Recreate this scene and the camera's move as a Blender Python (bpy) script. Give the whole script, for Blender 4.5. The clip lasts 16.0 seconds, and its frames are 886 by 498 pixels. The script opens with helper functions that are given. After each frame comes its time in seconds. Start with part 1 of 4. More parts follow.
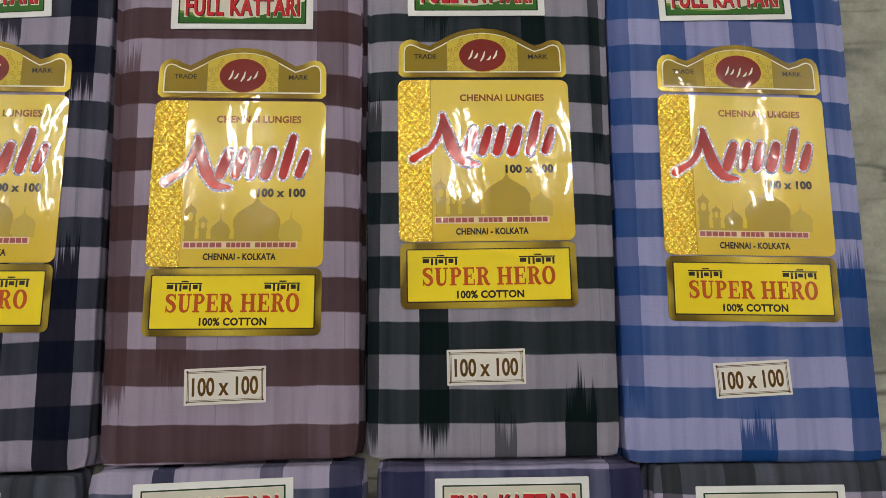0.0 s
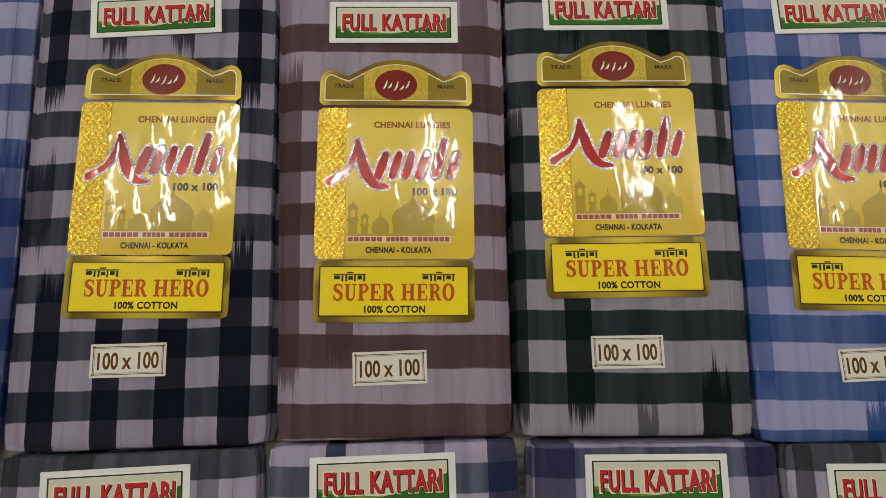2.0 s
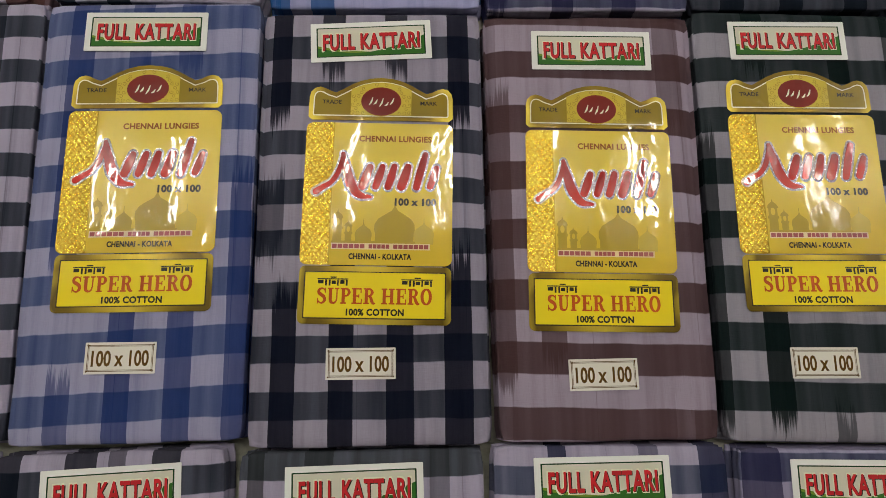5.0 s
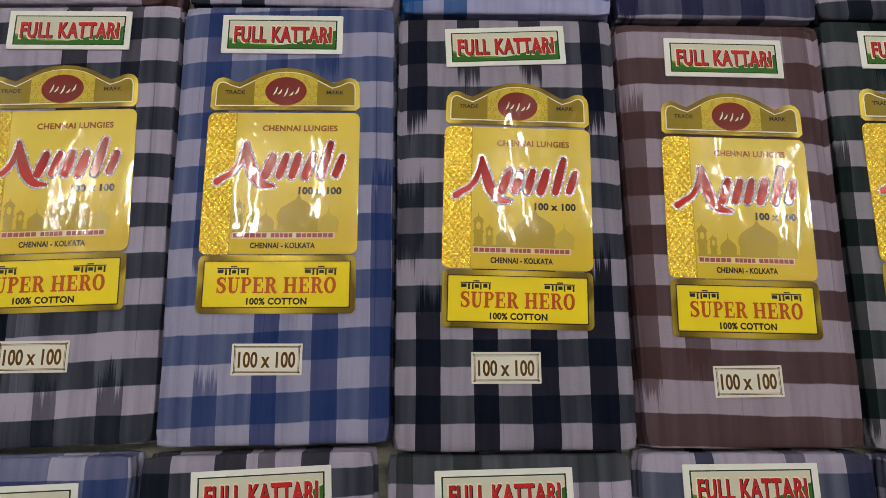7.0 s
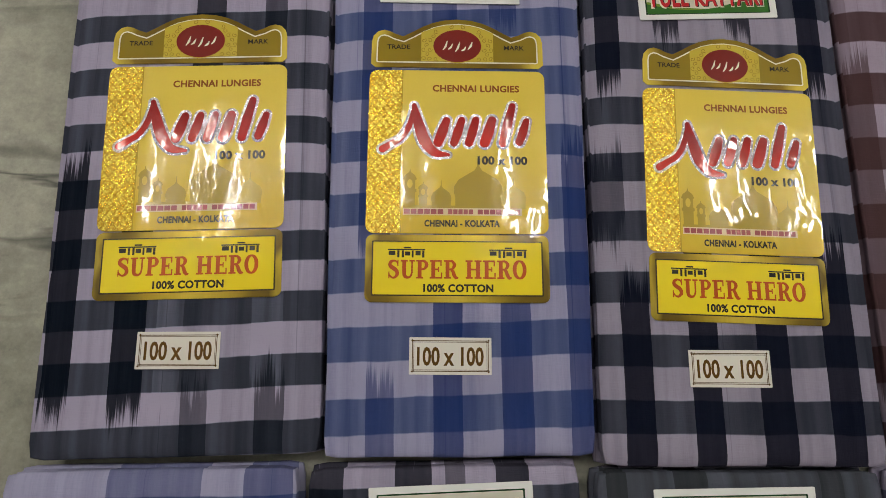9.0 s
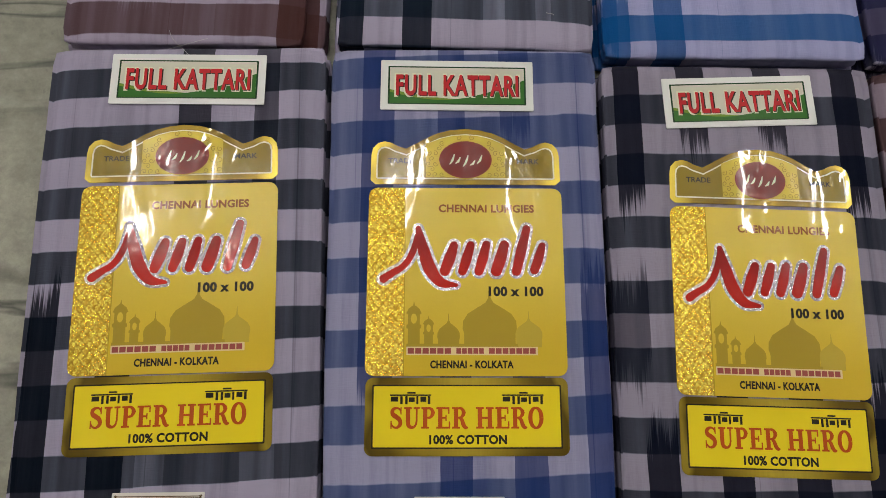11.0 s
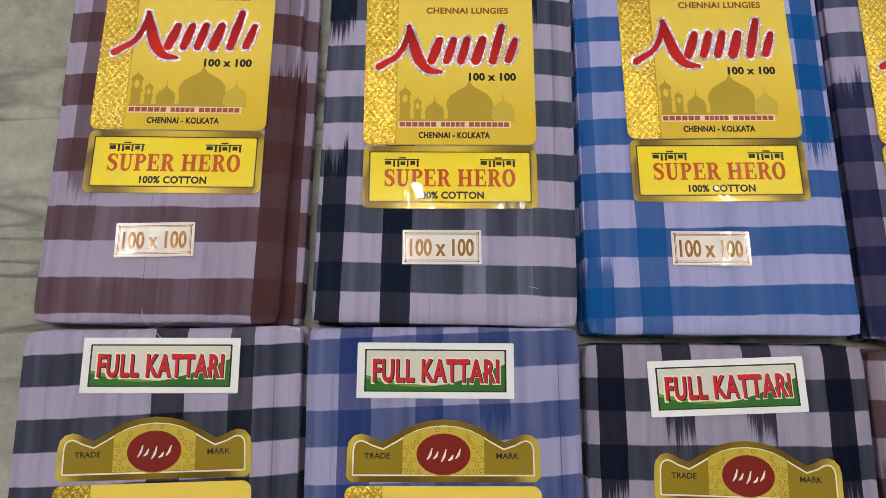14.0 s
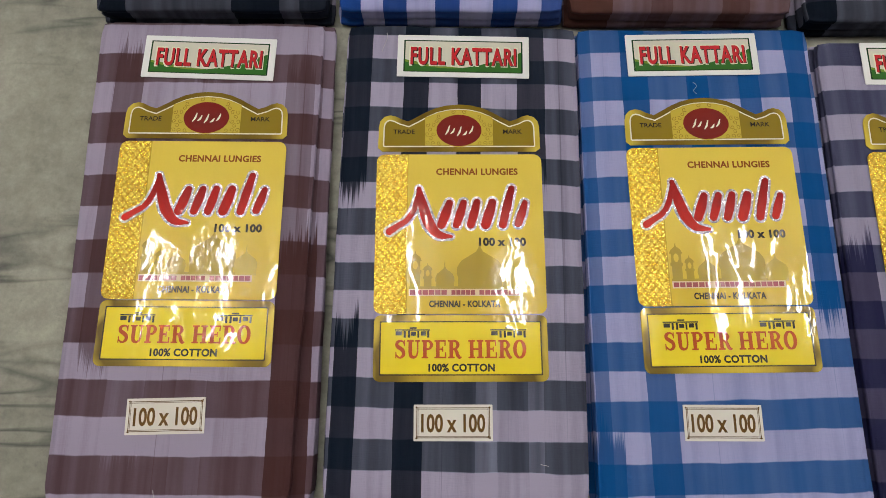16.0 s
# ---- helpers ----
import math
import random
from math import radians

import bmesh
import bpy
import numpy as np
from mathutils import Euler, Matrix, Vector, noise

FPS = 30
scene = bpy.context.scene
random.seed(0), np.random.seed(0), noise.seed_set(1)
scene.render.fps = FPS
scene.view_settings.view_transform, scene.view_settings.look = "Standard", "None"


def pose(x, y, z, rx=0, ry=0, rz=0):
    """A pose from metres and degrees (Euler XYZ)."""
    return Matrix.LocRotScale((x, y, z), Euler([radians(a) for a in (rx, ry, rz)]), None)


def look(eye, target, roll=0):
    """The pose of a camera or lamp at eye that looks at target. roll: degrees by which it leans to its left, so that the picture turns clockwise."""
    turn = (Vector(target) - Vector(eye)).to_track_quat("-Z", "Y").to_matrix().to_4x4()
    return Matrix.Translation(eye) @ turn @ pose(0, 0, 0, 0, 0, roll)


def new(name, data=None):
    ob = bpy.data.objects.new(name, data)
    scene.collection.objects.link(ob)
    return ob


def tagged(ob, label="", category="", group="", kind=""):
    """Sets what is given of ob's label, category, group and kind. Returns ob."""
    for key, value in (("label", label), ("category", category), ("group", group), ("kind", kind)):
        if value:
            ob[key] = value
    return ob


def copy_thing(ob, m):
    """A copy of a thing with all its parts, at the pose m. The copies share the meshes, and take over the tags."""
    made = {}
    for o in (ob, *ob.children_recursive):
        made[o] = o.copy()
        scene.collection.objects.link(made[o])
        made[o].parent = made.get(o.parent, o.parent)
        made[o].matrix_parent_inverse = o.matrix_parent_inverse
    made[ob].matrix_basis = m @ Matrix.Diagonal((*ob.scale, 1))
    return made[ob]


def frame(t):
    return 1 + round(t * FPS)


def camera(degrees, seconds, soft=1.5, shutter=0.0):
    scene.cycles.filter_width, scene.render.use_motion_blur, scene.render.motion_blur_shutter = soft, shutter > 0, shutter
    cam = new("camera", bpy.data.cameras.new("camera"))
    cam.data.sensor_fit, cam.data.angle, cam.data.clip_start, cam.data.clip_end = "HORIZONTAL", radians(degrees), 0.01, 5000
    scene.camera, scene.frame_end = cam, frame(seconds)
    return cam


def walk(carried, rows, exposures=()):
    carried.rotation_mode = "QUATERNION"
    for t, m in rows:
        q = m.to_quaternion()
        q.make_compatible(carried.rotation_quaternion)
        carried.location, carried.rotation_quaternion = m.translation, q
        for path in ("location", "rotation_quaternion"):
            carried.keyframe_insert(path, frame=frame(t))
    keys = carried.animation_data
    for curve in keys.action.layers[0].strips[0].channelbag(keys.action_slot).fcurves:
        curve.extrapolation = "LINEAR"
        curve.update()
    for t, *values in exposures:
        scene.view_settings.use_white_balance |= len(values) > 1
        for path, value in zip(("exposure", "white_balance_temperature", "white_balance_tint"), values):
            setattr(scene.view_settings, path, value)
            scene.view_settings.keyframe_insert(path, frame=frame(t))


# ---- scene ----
cam = camera(73.65, 16.0, 0.85)
PATH = [
    (0, (0.5237, -0.0247, 0.4156), (0.5413, 0.0335, 0.0300), 15.18),
    (0.5, (0.5020, -0.0234, 0.4203), (0.5184, 0.0379, 0.0300), 13.36),
    (1, (0.4778, -0.0320, 0.4268), (0.4938, 0.0319, 0.0300), 12.46),
    (1.5, (0.4512, -0.0391, 0.4338), (0.4652, 0.0281, 0.0300), 10.13),
    (2, (0.4275, -0.0399, 0.4434), (0.4406, 0.0318, 0.0300), 8.84),
    (2.5, (0.4004, -0.0384, 0.4519), (0.4134, 0.0397, 0.0300), 7.98),
    (3, (0.3748, -0.0404, 0.4574), (0.3866, 0.0410, 0.0300), 6.76),
    (3.5, (0.3532, -0.0390, 0.4621), (0.3635, 0.0435, 0.0300), 5.76),
    (4, (0.3316, -0.0383, 0.4645), (0.3410, 0.0446, 0.0300), 5.15),
    (6.3, (0.2090, -0.0407, 0.4754), (0.2212, 0.0459, 0.0300), 8.13),
    (6.5, (0.2018, -0.0404, 0.4764), (0.2137, 0.0487, 0.0300), 7.60),
    (7, (0.1699, -0.0397, 0.4662), (0.1800, 0.0482, 0.0300), 6.52),
    (7.5, (0.1171, -0.0450, 0.4402), (0.1253, 0.0382, 0.0300), 5.70),
    (8, (0.0657, -0.0509, 0.4221), (0.0720, 0.0270, 0.0300), 4.96),
    (8.2, (0.0515, -0.0539, 0.4165), (0.0578, 0.0235, 0.0300), 5.17),
    (10.3, (0.0374, 0.0214, 0.3856), (0.0435, 0.0891, 0.0300), 5.60),
    (10.5, (0.0366, 0.0314, 0.3841), (0.0425, 0.0990, 0.0300), 5.37),
    (11, (0.0368, 0.0520, 0.3796), (0.0431, 0.1185, 0.0300), 5.77),
    (11.5, (0.0288, 0.0631, 0.3880), (0.0352, 0.1326, 0.0300), 5.61),
    (12, (0.0338, 0.1100, 0.3980), (0.0406, 0.1727, 0.0300), 6.48),
    (12.5, (0.0395, 0.1493, 0.3990), (0.0454, 0.2134, 0.0300), 5.66),
    (13, (0.0429, 0.1792, 0.4054), (0.0486, 0.2443, 0.0300), 5.33),
    (13.5, (0.0480, 0.2040, 0.4036), (0.0530, 0.2712, 0.0300), 4.61),
    (14, (0.0542, 0.2351, 0.4025), (0.0556, 0.2998, 0.0300), 1.64),
    (14.5, (0.0523, 0.2584, 0.4116), (0.0522, 0.3268, 0.0300), 0.29),
    (15, (0.0526, 0.2797, 0.4147), (0.0517, 0.3525, 0.0300), -0.34),
    (15.5, (0.0451, 0.3128, 0.4138), (0.0447, 0.3839, 0.0300), -0.04),
    (16, (0.0475, 0.3423, 0.4211), (0.0480, 0.4140, 0.0300), 0.63),
]
SHIFT = Vector((0.0, 0.0, -0.006))
EXPOSURES = [(0, -0.24, 6500, 9), (0.6, -0.35, 6750, 6), (4, -0.34, 6850, 6), (8, -0.29, 6700, 7), (10.5, -0.33, 6600, 8), (11.5, -0.33, 6550, 8),
             (12.0, -0.13, 6450, 10), (13.0, 0.05, 6300, 14), (14.5, 0.03, 6300, 14), (15.5, 0.02, 6350, 12), (16, -0.18, 6450, 10)]
walk(cam, [(t, look(Vector(eye) + SHIFT, Vector(target) + SHIFT, roll)) for t, eye, target, roll in PATH], EXPOSURES)

# ---- world and lamps ----
world = bpy.data.worlds.new("world")
scene.world = world
world.use_nodes = True
world.node_tree.nodes["Background"].inputs[0].default_value = (0.7, 0.68, 0.65, 1)
world.node_tree.nodes["Background"].inputs[1].default_value = 0.05
LAMP_POWER = 74.0
CEILING_Z = 2.75
BOW = 0.50


# ---- materials ----
class Nodes:
    """A small builder for node materials."""

    def __init__(self, name):
        self.mat = bpy.data.materials.new(name)
        self.mat.use_nodes = True
        self.tree = self.mat.node_tree
        self.bsdf = self.tree.nodes["Principled BSDF"]

    def add(self, kind, **values):
        node = self.tree.nodes.new(kind)
        for key, value in values.items():
            setattr(node, key, value)
        return node

    def link(self, a, b):
        self.tree.links.new(a, b)

    def put(self, socket, value):
        if hasattr(value, "is_output"):
            self.link(value, socket)
        elif isinstance(value, (tuple, list)):
            socket.default_value = (*value, 1) if len(value) == 3 and len(socket.default_value) == 4 else value
        else:
            socket.default_value = value

    def math(self, op, a, b=0.0, c=0.0):
        node = self.add("ShaderNodeMath", operation=op)
        for socket, value in zip(node.inputs, (a, b, c)):
            self.put(socket, value)
        return node.outputs[0]

    def mix(self, fac, a, b, blend="MIX"):
        node = self.add("ShaderNodeMix", data_type="RGBA", blend_type=blend)
        for socket, value in zip((node.inputs[0], node.inputs[6], node.inputs[7]), (fac, a, b)):
            self.put(socket, value)
        return node.outputs[2]

    def coords(self, kind="Object", scale=(1, 1, 1)):
        if kind == "World":
            out = self.add("ShaderNodeNewGeometry").outputs["Position"]
        else:
            out = self.add("ShaderNodeTexCoord").outputs[kind]
        node = self.add("ShaderNodeMapping")
        node.inputs["Scale"].default_value = scale
        self.link(out, node.inputs[0])
        return node.outputs[0]

    def noise(self, at, scale=5.0, detail=2.0, rough=0.5, distortion=0.0):
        node = self.add("ShaderNodeTexNoise")
        self.link(at, node.inputs["Vector"])
        node.inputs["Scale"].default_value, node.inputs["Detail"].default_value = scale, detail
        node.inputs["Roughness"].default_value, node.inputs["Distortion"].default_value = rough, distortion
        return node.outputs[0]

    def ramp(self, fac, stops, mode="LINEAR"):
        node = self.add("ShaderNodeValToRGB")
        ramp = node.color_ramp
        ramp.interpolation = mode
        while len(ramp.elements) < len(stops):
            ramp.elements.new(0.5)
        for element, (place, colour) in zip(ramp.elements, stops):
            element.position = place
            element.color = (*colour, 1) if len(colour) == 3 else colour
        self.link(fac, node.inputs[0])
        return node.outputs[0]

    def bump(self, height, distance, strength=1.0, normal=None):
        node = self.add("ShaderNodeBump")
        node.inputs["Strength"].default_value, node.inputs["Distance"].default_value = strength, distance
        self.link(height, node.inputs["Height"])
        if normal is not None:
            self.link(normal, node.inputs["Normal"])
        return node.outputs[0]

    def finish(self, colour=None, rough=None, metal=None, normal=None, coat=None, coat_rough=0.05, spec=None):
        for key, value in (("Base Color", colour), ("Roughness", rough), ("Metallic", metal), ("Normal", normal),
                           ("Coat Weight", coat), ("Coat Roughness", coat_rough if coat is not None else None), ("Specular IOR Level", spec)):
            if value is not None:
                self.put(self.bsdf.inputs[key], value)
        if normal is not None and coat is not None:
            self.put(self.bsdf.inputs["Coat Normal"], normal)
        return self.mat


def film_normal(n, wave=1.0):
    """A stuck-on film: bowed over the pad under it, with slow waves and gathered crinkles."""
    axes = n.add("ShaderNodeSeparateXYZ")
    n.link(n.coords("Object"), axes.inputs[0])
    bow = n.math("MULTIPLY", n.math("MULTIPLY", axes.outputs[0], axes.outputs[0]), -BOW)
    slow = n.noise(n.coords("World", (26, 12, 10)), 1.0, 1.0, 0.5, 0.4)
    dent = n.noise(n.coords("World", (75, 38, 10)), 1.0, 1.0, 0.5, 0.8)
    fine = n.noise(n.coords("World", (260, 150, 10)), 1.0, 2.0, 0.6, 0.6)
    height = n.math("ADD", n.math("ADD", bow, n.math("MULTIPLY", slow, 0.0017)), n.math("MULTIPLY", dent, 0.00030))
    first = n.bump(n.math("MULTIPLY", height, wave), 1.0)
    gather = n.ramp(n.noise(n.coords("World", (9, 6, 1)), 1.0, 1.0), [(0.50, (0.05, 0.05, 0.05)), (0.68, (1, 1, 1))])
    return n.bump(n.math("MULTIPLY", fine, gather), 0.00009 * wave, 1.0, first)


def film(name, colour, rough=0.22, metal=0.0, coat=1.0, wave=1.0, mottle=0.06):
    n = Nodes(name)
    grain = n.noise(n.coords("World", (1, 1, 1)), 900, 2)
    broad = n.noise(n.coords("World", (1, 1, 1)), 40, 3)
    tone = n.math("ADD", n.math("MULTIPLY", grain, mottle), n.math("MULTIPLY", broad, mottle))
    shade = n.mix(n.math("ADD", tone, -mottle + 0.05), colour, tuple(c * 0.55 for c in colour))
    return n.finish(shade, rough, metal, film_normal(n, wave), coat, 0.018, 0.06)


def faded_film(name, top, low, y0, y1):
    """A glossy print that runs from one tone to another along the sticker."""
    n = Nodes(name)
    axes = n.add("ShaderNodeSeparateXYZ")
    n.link(n.coords("Object"), axes.inputs[0])
    node = n.add("ShaderNodeMapRange", interpolation_type="SMOOTHSTEP")
    n.link(axes.outputs[1], node.inputs[0])
    node.inputs[1].default_value, node.inputs[2].default_value = y0, y1
    grain = n.noise(n.coords("World", (1, 1, 1)), 900, 2)
    colour = n.mix(node.outputs[0], low, top)
    colour = n.mix(n.math("MULTIPLY", grain, 0.10), colour, tuple(c * 0.55 for c in low))
    return n.finish(colour, 0.22, 0.0, film_normal(n), 1.0, 0.018, 0.06)


def gold_border(name, stops):
    """Dark gold print with bright and bronze fields that follow each other from the middle to the sides."""
    n = Nodes(name)
    axes = n.add("ShaderNodeSeparateXYZ")
    n.link(n.coords("Object"), axes.inputs[0])
    wander = n.math("MULTIPLY", n.math("SUBTRACT", n.noise(n.coords("World", (20, 34, 1)), 1.0, 1.0), 0.5), 0.5)
    side = n.math("ADD", n.math("DIVIDE", n.math("ABSOLUTE", axes.outputs[0]), 0.0582), wander)
    colour = n.ramp(side, stops)
    grain = n.noise(n.coords("World", (900, 60, 1)), 1.0, 2.0)
    colour = n.mix(n.math("MULTIPLY", grain, 0.25), colour, (0.10, 0.062, 0.004))
    return n.finish(colour, 0.28, 0.35, film_normal(n), 0.8, 0.03, 0.1)


def glitter(name, dark, bright, cell=980.0, lattice=False):
    """Holographic foil: small facets that each lean their own way."""
    n = Nodes(name)
    at = n.coords("World", (1, 1, 1))
    cells = n.add("ShaderNodeTexVoronoi", feature="F1")
    n.link(at, cells.inputs["Vector"])
    cells.inputs["Scale"].default_value = cell
    height = n.math("ADD", cells.outputs["Distance"], n.math("MULTIPLY", n.noise(at, cell * 0.45, 2), 0.9))
    sep = n.add("ShaderNodeSeparateColor")
    n.link(cells.outputs["Color"], sep.inputs[0])
    # part of the sparkle is put into the colour, facet by facet
    colour = n.mix(n.math("POWER", sep.outputs[0], 2.2), dark, bright)
    if lattice:
        axes = n.add("ShaderNodeSeparateXYZ")
        n.link(n.coords("Object", (1, 1, 1)), axes.inputs[0])
        waves = [n.math("ABSOLUTE", n.math("SINE", n.math("MULTIPLY", n.math(op, axes.outputs[0], n.math("MULTIPLY", axes.outputs[1], 0.8)), 640.0))) for op in ("ADD", "SUBTRACT")]
        knot = n.math("MULTIPLY", waves[0], waves[1])
        colour = n.mix(n.ramp(knot, [(0.08, (0.5, 0.5, 0.5)), (0.40, (0, 0, 0))]), colour, tuple(c * 0.42 for c in dark))
    normal = n.bump(height, 0.00024, 1.0, film_normal(n))
    return n.finish(colour, 0.24, 0.92, normal, 0.4, 0.04)


def cloth(name, light, dark, period, phase, weft_share, stripes, streak=0.5, duty=0.5, skew=0.0, cool=(0.84, 0.97, 0.98)):
    """Checked cotton: weft bands across, warp stripes along; a stripe is (x0, x1, from, to, depth) and ends in brushed tips."""
    n = Nodes(name)
    at = n.coords("Object")
    sep = n.add("ShaderNodeSeparateXYZ")
    n.link(at, sep.inputs[0])
    x, y = sep.outputs[0], sep.outputs[1]
    wob = n.noise(n.coords("Object", (9, 9, 9)), 3.0, 2.0)
    wob = n.math("MULTIPLY", n.math("SUBTRACT", wob, 0.5), 0.003)
    yy = n.math("ADD", n.math("SUBTRACT", y, n.math("MULTIPLY", x, skew)), wob)
    xx = n.math("ADD", x, n.math("MULTIPLY", wob, 0.6))
    # weft bands: soft-edged square wave
    saw = n.math("PINGPONG", n.math("DIVIDE", n.math("SUBTRACT", yy, phase), period), 0.5)
    node = n.add("ShaderNodeMapRange", interpolation_type="SMOOTHSTEP")
    n.link(saw, node.inputs[0])
    node.inputs[1].default_value, node.inputs[2].default_value = duty * 0.5 - 0.014, duty * 0.5 + 0.014
    weft = node.outputs[0]                                 # 0 in a dark band, 1 in a pale one
    level = n.math("ADD", n.math("MULTIPLY", weft, 1.0 - weft_share * 0.38), weft_share * 0.38)
    # brushed tips of dyed warp threads
    threads = n.noise(n.coords("Object", (1000, 3, 1)), 1.0, 2.0, 0.7)
    clumps = n.noise(n.coords("Object", (190, 2, 1)), 1.0, 2.0, 0.6)
    jag = n.math("ADD", n.math("MULTIPLY", n.math("SUBTRACT", threads, 0.5), 0.055), n.math("MULTIPLY", n.math("SUBTRACT", clumps, 0.5), 0.06))
    yj = n.math("ADD", y, jag)
    for x0, x1, y0, y1, depth in stripes:
        across = n.math("COMPARE", xx, (x0 + x1) / 2, (x1 - x0) / 2)
        reach = n.math("SUBTRACT", (y1 - y0) / 2, n.math("ABSOLUTE", n.math("SUBTRACT", yj, (y0 + y1) / 2)))
        soft_end = n.add("ShaderNodeMapRange", interpolation_type="SMOOTHSTEP")
        n.link(reach, soft_end.inputs[0])
        soft_end.inputs[1].default_value, soft_end.inputs[2].default_value = -0.007, 0.007
        inside = n.math("MULTIPLY", across, soft_end.outputs[0])
        level = n.math("MULTIPLY", level, n.math("SUBTRACT", 1.0, n.math("MULTIPLY", inside, min(0.975, depth * 1.12))))
    # faint threads and slubs along the warp, a few darker lines
    lines = n.noise(n.coords("Object", (80, 2.4, 1)), 1.0, 3.0, 0.65)
    level = n.math("MULTIPLY", level, n.math("ADD", 1.0 - 0.45 * streak, n.math("MULTIPLY", lines, 0.90 * streak)))
    # broad columns of slightly different dye, fading along the warp
    column = n.ramp(n.noise(n.coords("Object", (48, 1.5, 1)), 1.0, 1.0), [(0.30, (0.72, 0.72, 0.72)), (0.44, (0.94, 0.94, 0.94)), (0.52, (1, 1, 1)), (0.60, (0.84, 0.84, 0.84)), (0.72, (1.0, 1.0, 1.0))], "EASE")
    level = n.math("MULTIPLY", level, column)
    # paler warp showing through the dark bands
    through_band = n.ramp(n.noise(n.coords("Object", (62, 1.2, 1)), 1.0, 2.0, 0.6), [(0.40, (0, 0, 0)), (0.62, (1, 1, 1))])
    level = n.math("ADD", level, n.math("MULTIPLY", n.math("MULTIPLY", through_band, level), n.math("MULTIPLY", n.math("SUBTRACT", 1.0, weft), 1.1)))
    # single dark threads, and slack pale slubs
    single = n.noise(n.coords("Object", (260, 1.1, 1)), 1.0, 2.0, 0.6)
    thin = n.ramp(single, [(0.655, (0, 0, 0)), (0.70, (1, 1, 1))])
    level = n.math("MULTIPLY", level, n.math("SUBTRACT", 1.0, n.math("MULTIPLY", thin, 0.55 * streak)))
    faded = n.noise(n.coords("Object", (330, 16, 1)), 1.0, 3.0, 0.6)
    level = n.math("ADD", level, n.math("MULTIPLY", n.math("MULTIPLY", n.math("SUBTRACT", faded, 0.5), n.math("ADD", level, 0.10)), 0.42 * streak))
    fine = n.noise(n.coords("Object", (1500, 160, 1)), 1.0, 1.0)
    cross = n.noise(n.coords("Object", (160, 1500, 1)), 1.0, 1.0)
    weave = n.math("ADD", fine, cross)
    level = n.math("MULTIPLY", level, n.math("ADD", 0.86, n.math("MULTIPLY", weave, 0.14)))
    colour = n.mix(n.math("MAXIMUM", level, 0.0), dark, light)
    colour = n.mix(n.math("SUBTRACT", 1.0, weft), colour, n.mix(1.0, colour, cool, "MULTIPLY"))      # the dyed weft is a cooler yarn
    soft = n.noise(n.coords("Object", (14, 10, 14)), 1.0, 3.0, 0.55)
    normal = n.bump(soft, 0.0035, 0.8, None)
    normal = n.bump(weave, 0.00012, 1.0, normal)
    return n.finish(colour, 0.72, 0.0, normal, None, 0.05, 0.025)


def marble(name):
    n = Nodes(name)
    at = n.coords("World", (1, 1, 1))
    cloud = n.noise(at, 3.2, 6, 0.6, 0.4)
    base = n.ramp(cloud, [(0.3, (0.25, 0.245, 0.205)), (0.52, (0.36, 0.355, 0.305)), (0.75, (0.47, 0.46, 0.40))])
    vein = n.noise(n.coords("World", (4.5, 26, 1)), 1.0, 3, 0.5, 0.9)
    line = n.math("ABSOLUTE", n.math("SUBTRACT", vein, 0.5))
    mask = n.ramp(line, [(0.0, (1, 1, 1)), (0.05, (0, 0, 0))])
    thick = n.ramp(n.noise(n.coords("World", (5, 9, 1)), 1.0, 2), [(0.46, (0, 0, 0)), (0.60, (1, 1, 1))])
    col = n.mix(n.math("MULTIPLY", n.math("MULTIPLY", mask, thick), 0.85), base, (0.075, 0.08, 0.075))
    grain = n.noise(at, 260, 4, 0.75)
    col = n.mix(0.5, col, n.mix(grain, (0.06, 0.06, 0.055), (0.62, 0.61, 0.56)), "SOFT_LIGHT")
    smoke = n.ramp(n.noise(n.coords("World", (1.6, 7, 1)), 1.0, 4, 0.6, 0.8), [(0.52, (0, 0, 0)), (0.66, (1, 1, 1))])
    col = n.mix(n.math("MULTIPLY", smoke, 0.5), col, (0.10, 0.10, 0.085))
    mottle = n.ramp(n.noise(at, 55, 6, 0.75), [(0.3, (0.60, 0.60, 0.60)), (0.7, (1.28, 1.28, 1.25))])
    col = n.mix(0.7, col, mottle, "MULTIPLY")
    speck = n.ramp(n.noise(at, 120, 3, 0.7), [(0.62, (0, 0, 0)), (0.74, (1, 1, 1))])
    col = n.mix(n.math("MULTIPLY", speck, 0.35), col, (0.13, 0.13, 0.12))
    rough = n.math("ADD", 0.38, n.math("MULTIPLY", n.noise(at, 40, 3), 0.3))
    return n.finish(col, rough, 0.0, n.bump(n.noise(at, 60, 3), 0.0004), None, 0.05, 0.25)


def plaster(name, colour):
    n = Nodes(name)
    at = n.coords("World", (1, 1, 1))
    col = n.mix(n.noise(at, 1.5, 4), colour, tuple(c * 0.86 for c in colour))
    return n.finish(col, 0.85, 0.0, n.bump(n.noise(at, 90, 3), 0.0015))


